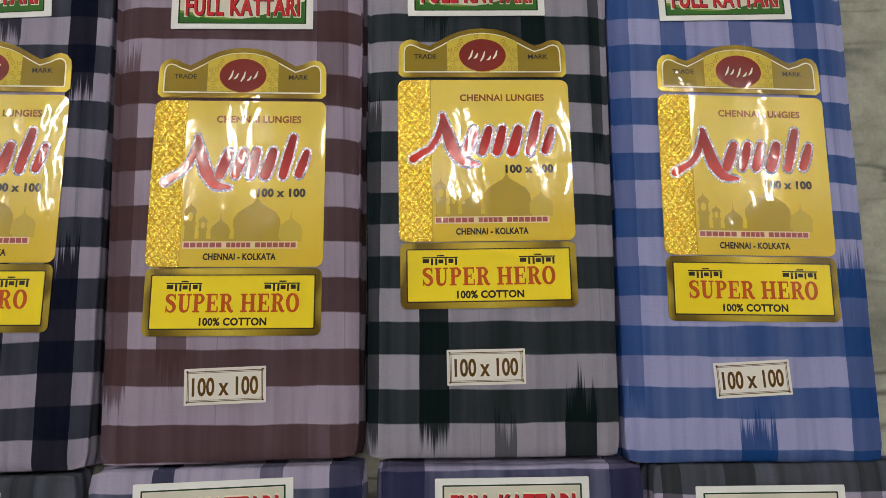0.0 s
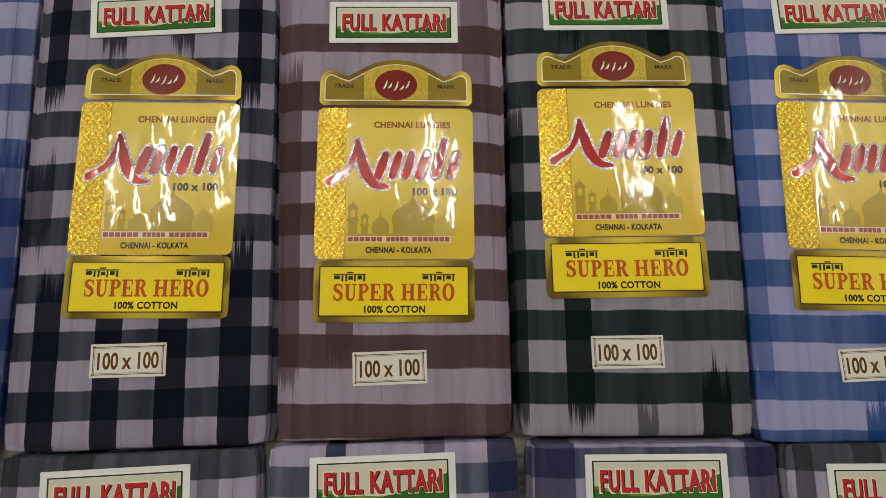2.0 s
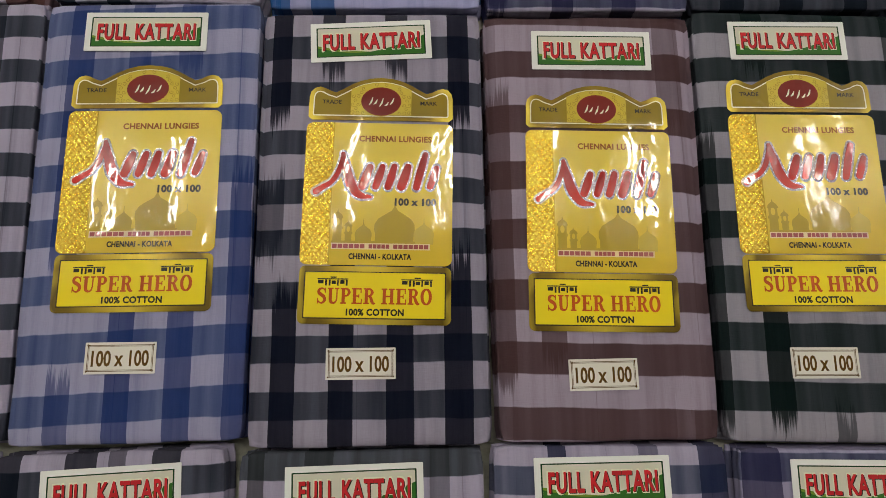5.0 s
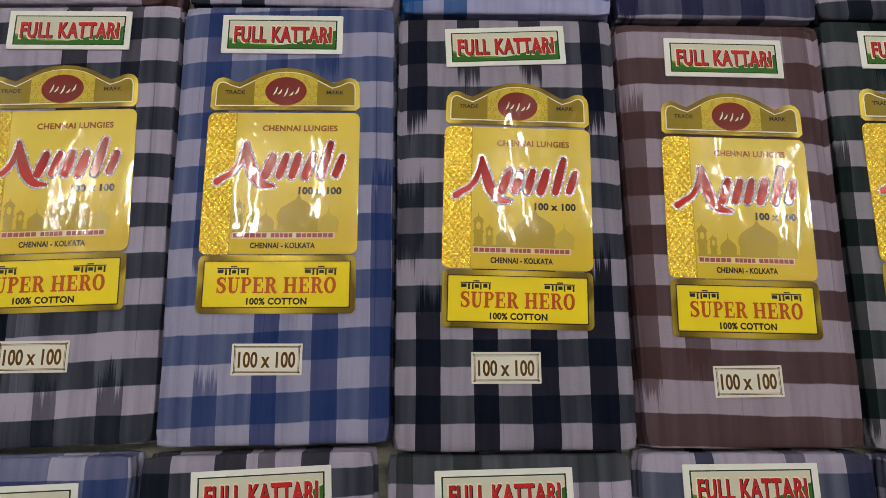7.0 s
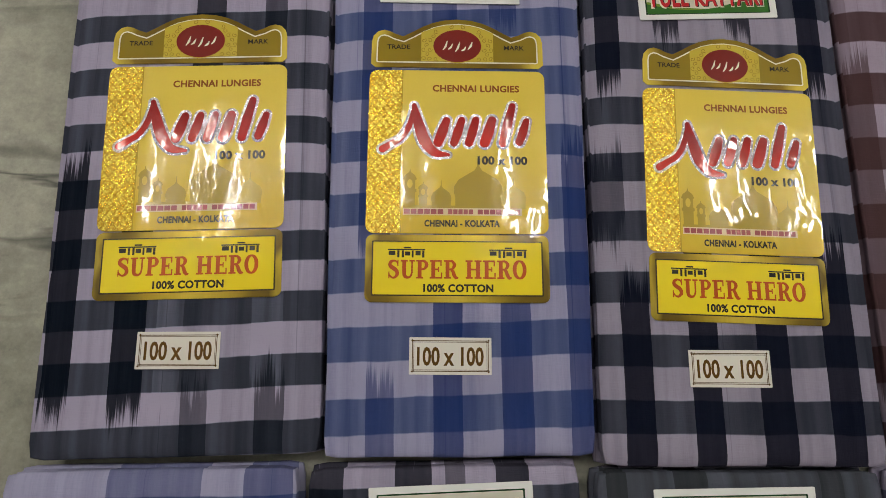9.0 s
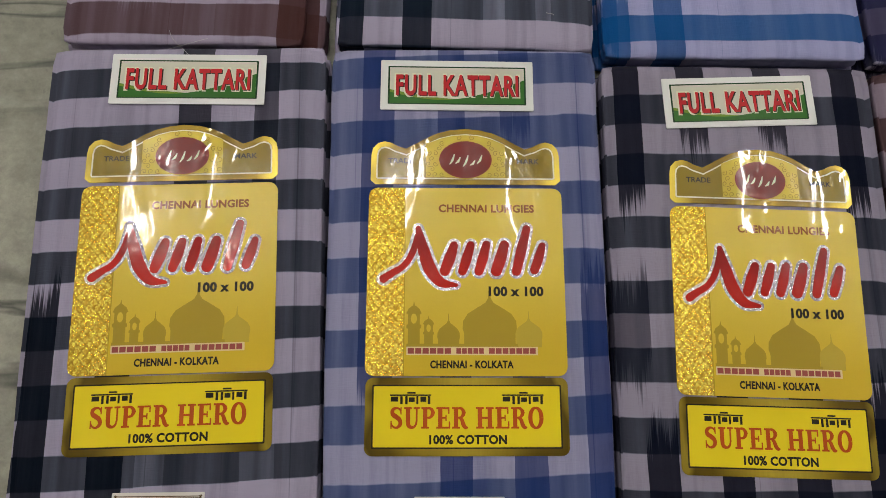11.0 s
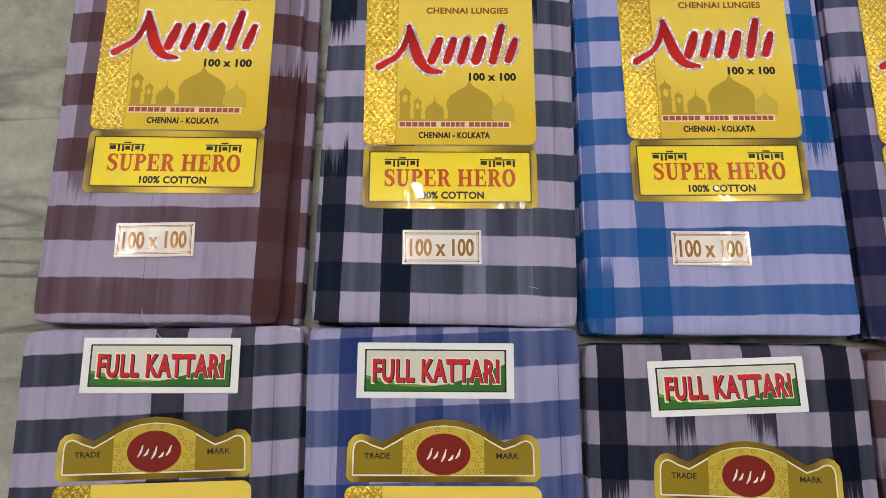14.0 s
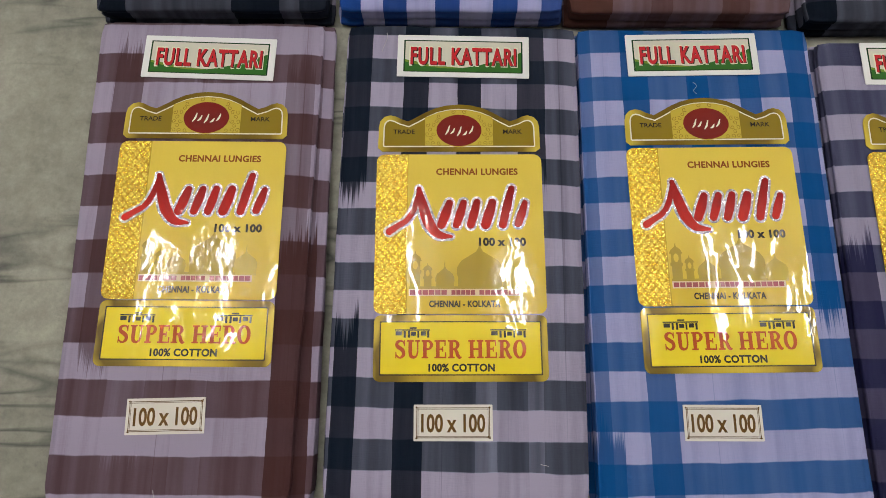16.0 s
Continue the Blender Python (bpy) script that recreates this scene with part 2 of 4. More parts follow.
M_YELLOW = faded_film("yellow_film", (0.80, 0.60, 0.085), (0.70, 0.49, 0.035), 0.055, 0.115)
M_LEMON = film("lemon_film", (0.88, 0.69, 0.02))
M_DOME = film("ochre_print", (0.44, 0.31, 0.03))
M_DOME_PALE = film("pale_ochre_print", (0.56, 0.41, 0.05))
M_OLIVE = film("olive_gold_print", (0.27, 0.185, 0.009), 0.28, 0.0)
M_ORNATE = film("ornate_gold_print", (0.56, 0.42, 0.045), 0.28, 0.1)
M_SCROLL = film("scroll_print", (0.30, 0.21, 0.02))
M_CREAM = film("cream_print", (0.80, 0.76, 0.58))
M_OVAL = film("dark_red_print", (0.20, 0.014, 0.010))
M_RED = faded_film("red_print", (0.30, 0.010, 0.010), (0.52, 0.020, 0.014), 0.100, 0.126)
M_RUST = film("rust_print", (0.52, 0.085, 0.012))
M_BROWN_INK = film("brown_ink", (0.27, 0.085, 0.014))
M_INK = film("black_ink", (0.028, 0.024, 0.016))
M_PINK = film("pale_pink_print", (0.80, 0.62, 0.34))
M_CRIMSON = film("crimson_print", (0.36, 0.085, 0.075))
M_GOLD = gold_border("header_gold", [(0.0, (0.26, 0.17, 0.010)), (0.45, (0.14, 0.085, 0.005)), (0.78, (0.22, 0.14, 0.010)), (0.97, (0.66, 0.50, 0.060))])
M_GOLD_FOOT = gold_border("foot_gold", [(0.0, (0.58, 0.43, 0.045)), (0.40, (0.40, 0.28, 0.025)), (0.70, (0.15, 0.095, 0.006)), (0.92, (0.11, 0.068, 0.004)), (1.0, (0.36, 0.26, 0.025))])
M_GLITTER = glitter("gold_glitter", (0.46, 0.255, 0.009), (1.0, 0.83, 0.14), 1080.0, True)
M_SILVER = glitter("silver_glitter", (0.34, 0.27, 0.28), (0.92, 0.86, 0.88), 1100.0)
M_WHITE = film("white_sticker", (0.82, 0.82, 0.81), 0.3, 0.0, 0.7, 0.8, 0.02)
M_PAPER = film("cream_paper", (0.72, 0.69, 0.64), 0.42, 0.0, 0.25, 0.8, 0.03)
M_INK_GOLD = film("gold_foil_ink", (0.17, 0.085, 0.018), 0.27, 0.45, 0.25)
M_GREEN_DARK = film("dark_green_print", (0.008, 0.045, 0.014))
M_GREEN = film("green_print", (0.035, 0.15, 0.022))
M_GREEN_PALE = film("leaf_green_print", (0.17, 0.28, 0.03))
M_PANEL = film("pale_panel_print", (0.66, 0.64, 0.54))
M_SIGNAL = film("signal_red_print", (0.56, 0.022, 0.03))
M_MARBLE = marble("grey_marble")
M_WALL = plaster("wall_plaster", (0.72, 0.71, 0.68))
M_CEILING = plaster("ceiling_plaster", (0.78, 0.78, 0.77))
M_THREAD = film("grey_thread", (0.45, 0.43, 0.45), 0.7, 0.0, 0.0, 0.0)


def glow(name, strength):
    n = Nodes(name)
    n.finish((0.9, 0.9, 0.9), 0.4)
    n.bsdf.inputs["Emission Color"].default_value = (1.0, 0.965, 0.92, 1)
    n.bsdf.inputs["Emission Strength"].default_value = strength
    return n.mat


M_GLOW = glow("lamp_tube", LAMP_POWER)
M_HOUSING = film("lamp_housing", (0.7, 0.7, 0.7), 0.4, 0.0, 0.2, 0.0)


# ---- mesh helpers ----
def to_mesh(name, bm, material):
    data = bpy.data.meshes.new(name)
    bm.to_mesh(data)
    bm.free()
    data.materials.append(material)
    return data


def part(name, data, parent, place=None, label=""):
    """One mesh object under a thing or a part; data may be shared."""
    ob = new(name, data)
    ob.parent = parent
    if place is not None:
        ob.matrix_basis = place
    return tagged(ob, label) if label else ob


def flat(polygons, z=0.0, lift=0.0):
    """Flat faces from outlines of (x, y); each outline a little over the last."""
    bm = bmesh.new()
    for k, outline in enumerate(polygons):
        bm.faces.new([bm.verts.new((x, y, z + k * lift)) for x, y in outline])
    bmesh.ops.triangulate(bm, faces=bm.faces[:])
    return bm


def slab(outline, z0, z1):
    """An outline with thickness and a slightly drawn-in top edge."""
    bm = bmesh.new()
    low = [bm.verts.new((x, y, z0)) for x, y in outline]
    high = [bm.verts.new((x, y, z1)) for x, y in outline]
    bm.faces.new(high)
    for a in range(len(outline)):
        b = (a + 1) % len(outline)
        bm.faces.new((low[a], low[b], high[b], high[a]))
    bmesh.ops.triangulate(bm, faces=[f for f in bm.faces if len(f.verts) > 4])
    return bm


def rounded(x0, y0, x1, y1, r, steps=5):
    out = []
    for cx, cy, a in ((x1 - r, y1 - r, 0), (x0 + r, y1 - r, 90), (x0 + r, y0 + r, 180), (x1 - r, y0 + r, 270)):
        for s in range(steps + 1):
            w = radians(a + 90 * s / steps)
            out.append((cx + r * math.cos(w), cy + r * math.sin(w)))
    return out


def ellipse(cx, cy, rx, ry, steps=28):
    return [(cx + rx * math.cos(2 * math.pi * s / steps), cy + ry * math.sin(2 * math.pi * s / steps)) for s in range(steps)]


def ribbon(line, widths):
    """The outline of a brush stroke along a line, with a width at each point and rounded ends."""
    line = [Vector(p) for p in line]
    left, right = [], []
    for k, p in enumerate(line):
        way = (line[min(k + 1, len(line) - 1)] - line[max(k - 1, 0)]).normalized()
        side = Vector((-way.y, way.x)) * widths[k] / 2
        left.append(p + side)
        right.append(p - side)
    first = (line[0] - line[1]).normalized() * widths[0] * 0.45
    last = (line[-1] - line[-2]).normalized() * widths[-1] * 0.45
    return [tuple(v) for v in (*left, line[-1] + last, *reversed(right), line[0] + first)]


def curve(points, steps=5):
    """A smooth line through points (Catmull-Rom)."""
    pts = [Vector(p) for p in points]
    pts = [2 * pts[0] - pts[1], *pts, 2 * pts[-1] - pts[-2]]
    out = []
    for a, b, c, d in zip(pts, pts[1:], pts[2:], pts[3:]):
        for s in range(steps):
            t = s / steps
            out.append(0.5 * (2 * b + (c - a) * t + (2 * a - 5 * b + 4 * c - d) * t * t + (3 * b - a - 3 * c + d) * t ** 3))
    return [tuple(v) for v in (*out, pts[-2])]


def stroke(points, widths, grow=0.0, steps=5):
    line = curve(points, steps)
    full = np.interp(np.linspace(0, len(widths) - 1, len(line)), range(len(widths)), widths)
    return ribbon(line, [w + grow for w in full])


def inset(outline, d):
    """An outline drawn in by d."""
    pts = [Vector(p) for p in outline]
    out = []
    for a, b, c in zip((pts[-1], *pts[:-1]), pts, (*pts[1:], pts[0])):
        u, v = (b - a).normalized(), (c - b).normalized()
        nu, nv = Vector((-u.y, u.x)), Vector((-v.y, v.x))
        m = nu + nv
        m = m.normalized() if m.length > 1e-6 else nu
        out.append(tuple(b + m * d / max(0.45, m.dot(nu))))
    return out


def words(body, x0, y0, x1, y1, z, bold=0.0, space=1.0):
    """Lettering that fills a box."""
    font = bpy.data.curves.new("lettering", "FONT")
    font.body, font.offset, font.resolution_u, font.space_character = body, bold, 3, space
    ob = bpy.data.objects.new("lettering", font)
    scene.collection.objects.link(ob)
    bpy.context.view_layer.update()
    data = bpy.data.meshes.new_from_object(ob.evaluated_get(bpy.context.evaluated_depsgraph_get()))
    bpy.data.objects.remove(ob)
    bm = bmesh.new()
    bm.from_mesh(data)
    bpy.data.meshes.remove(data)
    xs, ys = [v.co.x for v in bm.verts], [v.co.y for v in bm.verts]
    ax, bx, ay, by = min(xs), max(xs), min(ys), max(ys)
    for v in bm.verts:
        v.co = (x0 + (v.co.x - ax) / (bx - ax) * (x1 - x0), y0 + (v.co.y - ay) / (by - ay) * (y1 - y0), z)
    return bm


def strip(bm, points, widths, z, steps=6):
    """A brush stroke laid in quads along a smooth line."""
    line = [Vector(p) for p in curve(points, steps)]
    full = np.interp(np.linspace(0, len(widths) - 1, len(line)), range(len(widths)), widths)
    pairs = []
    for k, p in enumerate(line):
        way = (line[min(k + 1, len(line) - 1)] - line[max(k - 1, 0)]).normalized()
        side = Vector((-way.y, way.x)) * float(full[k]) / 2
        pairs.append((bm.verts.new((*(p + side), z)), bm.verts.new((*(p - side), z))))
    for (a, b), (c, d) in zip(pairs, pairs[1:]):
        bm.faces.new((a, b, d, c))


def serif_glyph(letter):
    """A heavy roman capital in a cell one high: boxes (x0, y0, x1, y1), strokes and the width of its cell."""
    stem = [(0.10, 0, 0.34, 1), (0.0, 0, 0.44, 0.09), (0.0, 0.91, 0.44, 1)]
    bowl = ([(0.30, 0.950), (0.52, 0.935), (0.655, 0.74), (0.52, 0.53), (0.30, 0.50)], (0.10, 0.13, 0.24, 0.13, 0.09))
    if letter == "S":
        return ([(0.60, 0.66, 0.67, 1.0), (0.05, 0.0, 0.12, 0.36)],
                [([(0.64, 0.74), (0.55, 0.91), (0.36, 0.955), (0.17, 0.86), (0.16, 0.68), (0.36, 0.55), (0.55, 0.42), (0.60, 0.22), (0.45, 0.06), (0.28, 0.05), (0.13, 0.16), (0.08, 0.30)],
                  (0.06, 0.09, 0.11, 0.20, 0.23, 0.23, 0.23, 0.22, 0.13, 0.10, 0.09, 0.06))], 0.76)
    if letter == "U":
        return ([(0.10, 0.32, 0.34, 1), (0.0, 0.91, 0.44, 1), (0.66, 0.32, 0.76, 1), (0.54, 0.91, 0.88, 1)],
                [([(0.22, 0.36), (0.26, 0.14), (0.46, 0.05), (0.64, 0.14), (0.71, 0.36)], (0.24, 0.22, 0.13, 0.11, 0.10))], 0.92)
    if letter == "P":
        return (stem, [bowl], 0.80)
    if letter == "R":
        return (stem, [bowl, ([(0.40, 0.51), (0.55, 0.40), (0.64, 0.18), (0.76, 0.05), (0.90, 0.06)], (0.10, 0.20, 0.23, 0.18, 0.06))], 0.92)
    if letter == "E":
        return (stem + [(0.30, 0.91, 0.74, 1), (0.66, 0.68, 0.74, 1), (0.30, 0.455, 0.56, 0.545), (0.51, 0.36, 0.58, 0.64), (0.30, 0, 0.78, 0.09), (0.70, 0, 0.78, 0.33)], [], 0.84)
    if letter == "H":
        return (stem + [(x0 + 0.56, y0, x1 + 0.56, y1) for x0, y0, x1, y1 in stem] + [(0.30, 0.45, 0.70, 0.55)], [], 1.05)
    ring = [(0.43 + 0.315 * math.cos(a), 0.5 + 0.465 * math.sin(a)) for a in np.linspace(0, 2 * math.pi, 25)]
    return ([], [(ring, [0.10 + 0.14 * abs(math.cos(a)) for a in np.linspace(0, 2 * math.pi, 25)])], 0.90)


def serif_words(body, x0, y0, x1, y1, z):
    """Heavy roman capitals that fill a box."""
    bm = bmesh.new()
    pen = 0.0
    for letter in body:
        if letter == " ":
            pen += 0.38
            continue
        boxes, strokes, wide = serif_glyph(letter)
        for k, (a, b, c, d) in enumerate(boxes):
            bm.faces.new([bm.verts.new((pen + x, y, z + k * 0.000002)) for x, y in ((a, b), (c, b), (c, d), (a, d))])
        for k, (line, widths) in enumerate(strokes):
            strip(bm, [(pen + x, y) for x, y in line], widths, z + 0.00002 + k * 0.000003, 3)
        pen += wide + 0.05
    pen -= 0.05
    for v in bm.verts:
        v.co.x, v.co.y = x0 + v.co.x / pen * (x1 - x0), y0 + v.co.y * (y1 - y0)
    return bm


def box(x0, y0, z0, x1, y1, z1):
    bm = bmesh.new()
    bmesh.ops.create_cube(bm, size=1)
    for v in bm.verts:
        v.co = (x0 + (v.co.x + 0.5) * (x1 - x0), y0 + (v.co.y + 0.5) * (y1 - y0), z0 + (v.co.z + 0.5) * (z1 - z0))
    return bm


# ---- the room ----
def structure(name, bm, material, label):
    return tagged(new(name, to_mesh(name, bm, material)), label, name.split("_")[0], kind="structure")


X0, X1, Y0, Y1 = -2.3, 2.9, -2.4, 3.0
structure("floor", box(X0 - 0.2, Y0 - 0.2, -0.1, X1 + 0.2, Y1 + 0.2, 0.0), M_MARBLE, "polished grey marble floor with dark streaky veins")
structure("ceiling", box(X0 - 0.2, Y0 - 0.2, CEILING_Z, X1 + 0.2, Y1 + 0.2, CEILING_Z + 0.15), M_CEILING, "plain white plastered ceiling of the shop")
# the four walls stay out of view and are added to close the room
structure("wall_west", box(X0 - 0.2, Y0, 0.0, X0, Y1, CEILING_Z), M_WALL, "plain off-white plastered wall, unseen, added to close the room")
structure("wall_east", box(X1, Y0, 0.0, X1 + 0.2, Y1, CEILING_Z), M_WALL, "plain off-white plastered wall, unseen, added to close the room")
structure("wall_south", box(X0 - 0.2, Y0 - 0.2, 0.0, X1 + 0.2, Y0, CEILING_Z), M_WALL, "plain off-white plastered wall, unseen, added to close the room")
structure("wall_north", box(X0 - 0.2, Y1, 0.0, X1 + 0.2, Y1 + 0.2, CEILING_Z), M_WALL, "plain off-white plastered wall, unseen, added to close the room")


def tube_light():
    """A ceiling batten with a glowing tube, along y."""
    lamp = tagged(new("tube_light"), "white ceiling batten with a lit fluorescent tube", "ceiling lamp", "ceiling tube lights")
    part("housing", to_mesh("housing", slab(rounded(-0.03, -0.30, 0.03, 0.30, 0.006), -0.035, 0.0), M_HOUSING), lamp)
    bm = bmesh.new()
    bmesh.ops.create_cone(bm, cap_ends=True, segments=16, radius1=0.030, radius2=0.030, depth=0.54)
    bmesh.ops.rotate(bm, verts=bm.verts, matrix=Matrix.Rotation(math.pi / 2, 3, "X"))
    bmesh.ops.translate(bm, verts=bm.verts, vec=(0, 0, -0.068))
    part("tube", to_mesh("tube", bm, M_GLOW), lamp, None, "glowing white tube")
    for y in (-0.277, 0.277):
        part("lamp_holder", to_mesh("lamp_holder", box(-0.014, y - 0.012, -0.095, 0.014, y + 0.012, -0.03), M_HOUSING), lamp)
    return lamp


first_lamp = tube_light()
# the sixth lamp, at x 2.45, is an unseen one added to brighten the right side
LAMPS = [(-1.65, 0.95), (-0.95, 0.92), (-0.30, 0.98), (0.65, 0.95), (1.65, 0.98), (2.45, 0.94)]
first_lamp.matrix_basis = pose(LAMPS[0][0], LAMPS[0][1], CEILING_Z)
for lx, ly in LAMPS[1:]:
    copy_thing(first_lamp, pose(lx, ly, CEILING_Z))

# ---- stickers: outlines shared by all packets ----
HALF = 0.0582


def header_outline():
    side = [(-HALF + 0.003, 0.1588), (-HALF, 0.1615), (-HALF + 0.0002, 0.1775), (-HALF + 0.0012, 0.1820), (-HALF + 0.0042, 0.1853),
            (-HALF + 0.0085, 0.1865), (-HALF + 0.0125, 0.1855), (-HALF + 0.0165, 0.1834), (-HALF + 0.0215, 0.1818), (-HALF + 0.0275, 0.1850),
            (-HALF + 0.0340, 0.1888), (-HALF + 0.0410, 0.1920), (-HALF + 0.0490, 0.1941)]
    return side + [(0, 0.1949)] + [(-x, y) for x, y in side[::-1]]


def flip(outline):
    return outline[::-1]


MESH = {}


def shared(name, make, material):
    if name not in MESH:
        MESH[name] = to_mesh(name, make(), material)
    return MESH[name]


def frame_line(outline, d, width, z):
    """A thin printed line that follows an outline at the distance d inside it."""
    a, b = inset(outline, d), inset(outline, d + width)
    bm = bmesh.new()
    va = [bm.verts.new((*p, z)) for p in a]
    vb = [bm.verts.new((*p, z)) for p in b]
    for k in range(len(a)):
        j = (k + 1) % len(a)
        bm.faces.new((va[k], va[j], vb[j], vb[k]))
    return bm


HEAD = flip(header_outline())
MAIN = rounded(-HALF - 0.0006, 0.0440, HALF + 0.0004, 0.1566, 0.0055)
FOOT = rounded(-HALF, 0.0, HALF, 0.0432, 0.0045)
STEM = [  # the plain tapered shapes of the printed mark: line, widths
    ([(-0.0490, 0.1005), (-0.0435, 0.1042), (-0.0370, 0.1085), (-0.0318, 0.1170), (-0.0285, 0.1300)], (0.0046, 0.0038, 0.0034, 0.0036, 0.0024)),
    ([(-0.0287, 0.1310), (-0.0255, 0.1180), (-0.0215, 0.1065), (-0.0150, 0.0985), (-0.0060, 0.0968)], (0.0030, 0.0066, 0.0074, 0.0054, 0.0018)),
    ([(-0.0128, 0.1052), (-0.0098, 0.1130), (-0.0072, 0.1208)], (0.0056, 0.0064, 0.0046)),
    ([(-0.0022, 0.1052), (0.0004, 0.1130), (0.0028, 0.1210)], (0.0048, 0.0058, 0.0044)),
    ([(0.0076, 0.1052), (0.0100, 0.1130), (0.0122, 0.1214)], (0.0050, 0.0058, 0.0044)),
    ([(0.0180, 0.1054), (0.0206, 0.1130), (0.0230, 0.1212)], (0.0062, 0.0066, 0.0052)),
    ([(0.0300, 0.1052), (0.0332, 0.1180), (0.0366, 0.1312)], (0.0050, 0.0058, 0.0042)),
    ([(0.0408, 0.1060), (0.0434, 0.1132), (0.0458, 0.1208)], (0.0048, 0.0054, 0.0038)),
]


def mark(k, grow, z):
    """One stroke of the printed mark, with round ends."""
    line, widths = STEM[k]
    bm = bmesh.new()
    strip(bm, line, [w + grow for w in widths], z + 0.000012 * k)
    for n_end, (end, width) in enumerate(((line[0], widths[0]), (line[-1], widths[-1]))):
        r = (width + grow) / 2
        bm.faces.new([bm.verts.new((x, y, z + 0.000012 * k + 0.000003 * (n_end + 1))) for x, y in ellipse(*end, r, r, 16)])
    return bm


def dome(cx, base, half, top, neck=0.62):
    """An onion dome with a spire on a drum."""
    h = top - base
    right = [(half, 0), (half, 0.22), (half * 1.06, 0.30), (half * 1.04, 0.42), (half * 0.86, 0.54), (half * 0.48, 0.64), (half * 0.16, 0.72), (half * 0.05, 0.80), (half * 0.04, 0.90), (0.0001, 1.0)]
    return [(cx, x, base + y * h) for x, y in right]


def minaret(cx, base, half, top):
    h = top - base
    right = [(half * 0.8, 0), (half * 0.8, 0.40), (half, 0.42), (half, 0.48), (half * 0.8, 0.50), (half * 0.8, 0.72), (half * 1.05, 0.74), (half * 0.75, 0.84), (half * 0.12, 0.92), (0.0001, 1.0)]
    return [(cx, x, base + y * h) for x, y in right]


def towers(shapes, z):
    """Mirror-symmetric silhouettes, laid in strips."""
    bm = bmesh.new()
    for k, shape in enumerate(shapes):
        rows = [(bm.verts.new((cx - x, y, z + k * 0.000006)), bm.verts.new((cx + x, y, z + k * 0.000006))) for cx, x, y in shape]
        for (a, b), (c, d) in zip(rows, rows[1:]):
            bm.faces.new((a, b, d, c))
    return bm


def scrolls():
    """Curled ornament all round the oval."""
    shapes = []
    for side in (-1, 1):
        for row in range(8):
            for col in range(6):
                cx, cy = 0.0022 + col * 0.0041 + (row % 2) * 0.0020, 0.1652 + row * 0.0034
                if (cx / 0.0188) ** 2 + ((cy - 0.1748) / 0.0143) ** 2 < 1.0 or cx > 0.0232 or cy > 0.1895 - 0.0105 * (cx / 0.0245) ** 2:
                    continue
                r, turn = 0.0018, 2.1 * row + 1.3 * col
                line = [(side * (cx + r * (1 - s / 11) * math.cos(s * 0.8 + turn)), cy + r * (1 - s / 11) * math.sin(s * 0.8 + turn)) for s in range(9)]
                shapes.append(ribbon(line, [0.00045] * len(line)))
    return flat(shapes, 0.00062, 0.0000005)


def oval_mark():
    """A plain flourish of slanted thin strokes in the oval."""
    bm = bmesh.new()
    for k, (x, low, high) in enumerate(((-0.0082, 0.1716, 0.1784), (-0.0046, 0.1722, 0.1764), (0.0002, 0.1704, 0.1776), (0.0044, 0.1712, 0.1744), (0.0088, 0.1722, 0.1780))):
        strip(bm, [(x - 0.0016, low), (x + 0.0002, (low + high) / 2 - 0.0006), (x + 0.0014, high)], (0.0006, 0.0015, 0.0006), 0.00078 + 0.000004 * k)
    return bm


def bars(boxes, z):
    return flat([[(a, b), (c, b), (c, d), (a, d)] for a, b, c, d in boxes], z)


def script_bars(x0, y0, x1, y1):
    """Foreign script as plain blocks of its size under a head line."""
    w, h = x1 - x0, y1 - y0
    rows = ((0, 1.0, 0.68, 0.80), (0.02, 0.20, 0.22, 0.62), (0.25, 0.31, 0.0, 0.66), (0.37, 0.43, 0.0, 0.66), (0.46, 0.60, 0.18, 0.56), (0.64, 0.69, 0.0, 0.66), (0.42, 0.62, 0.86, 1.0), (0.74, 0.88, 0.20, 0.62), (0.92, 0.98, 0.0, 0.66))
    return [(x0 + a * w, y0 + c * h, x0 + b * w, y0 + d * h) for a, b, c, d in rows]


def company_bars(x0, x1, count):
    """A word of the company line as plain upright blocks."""
    cell = (x1 - x0) / count
    return [(x0 + k * cell, 0.0568, x0 + (k + 0.84) * cell, 0.0600) for k in range(count)]


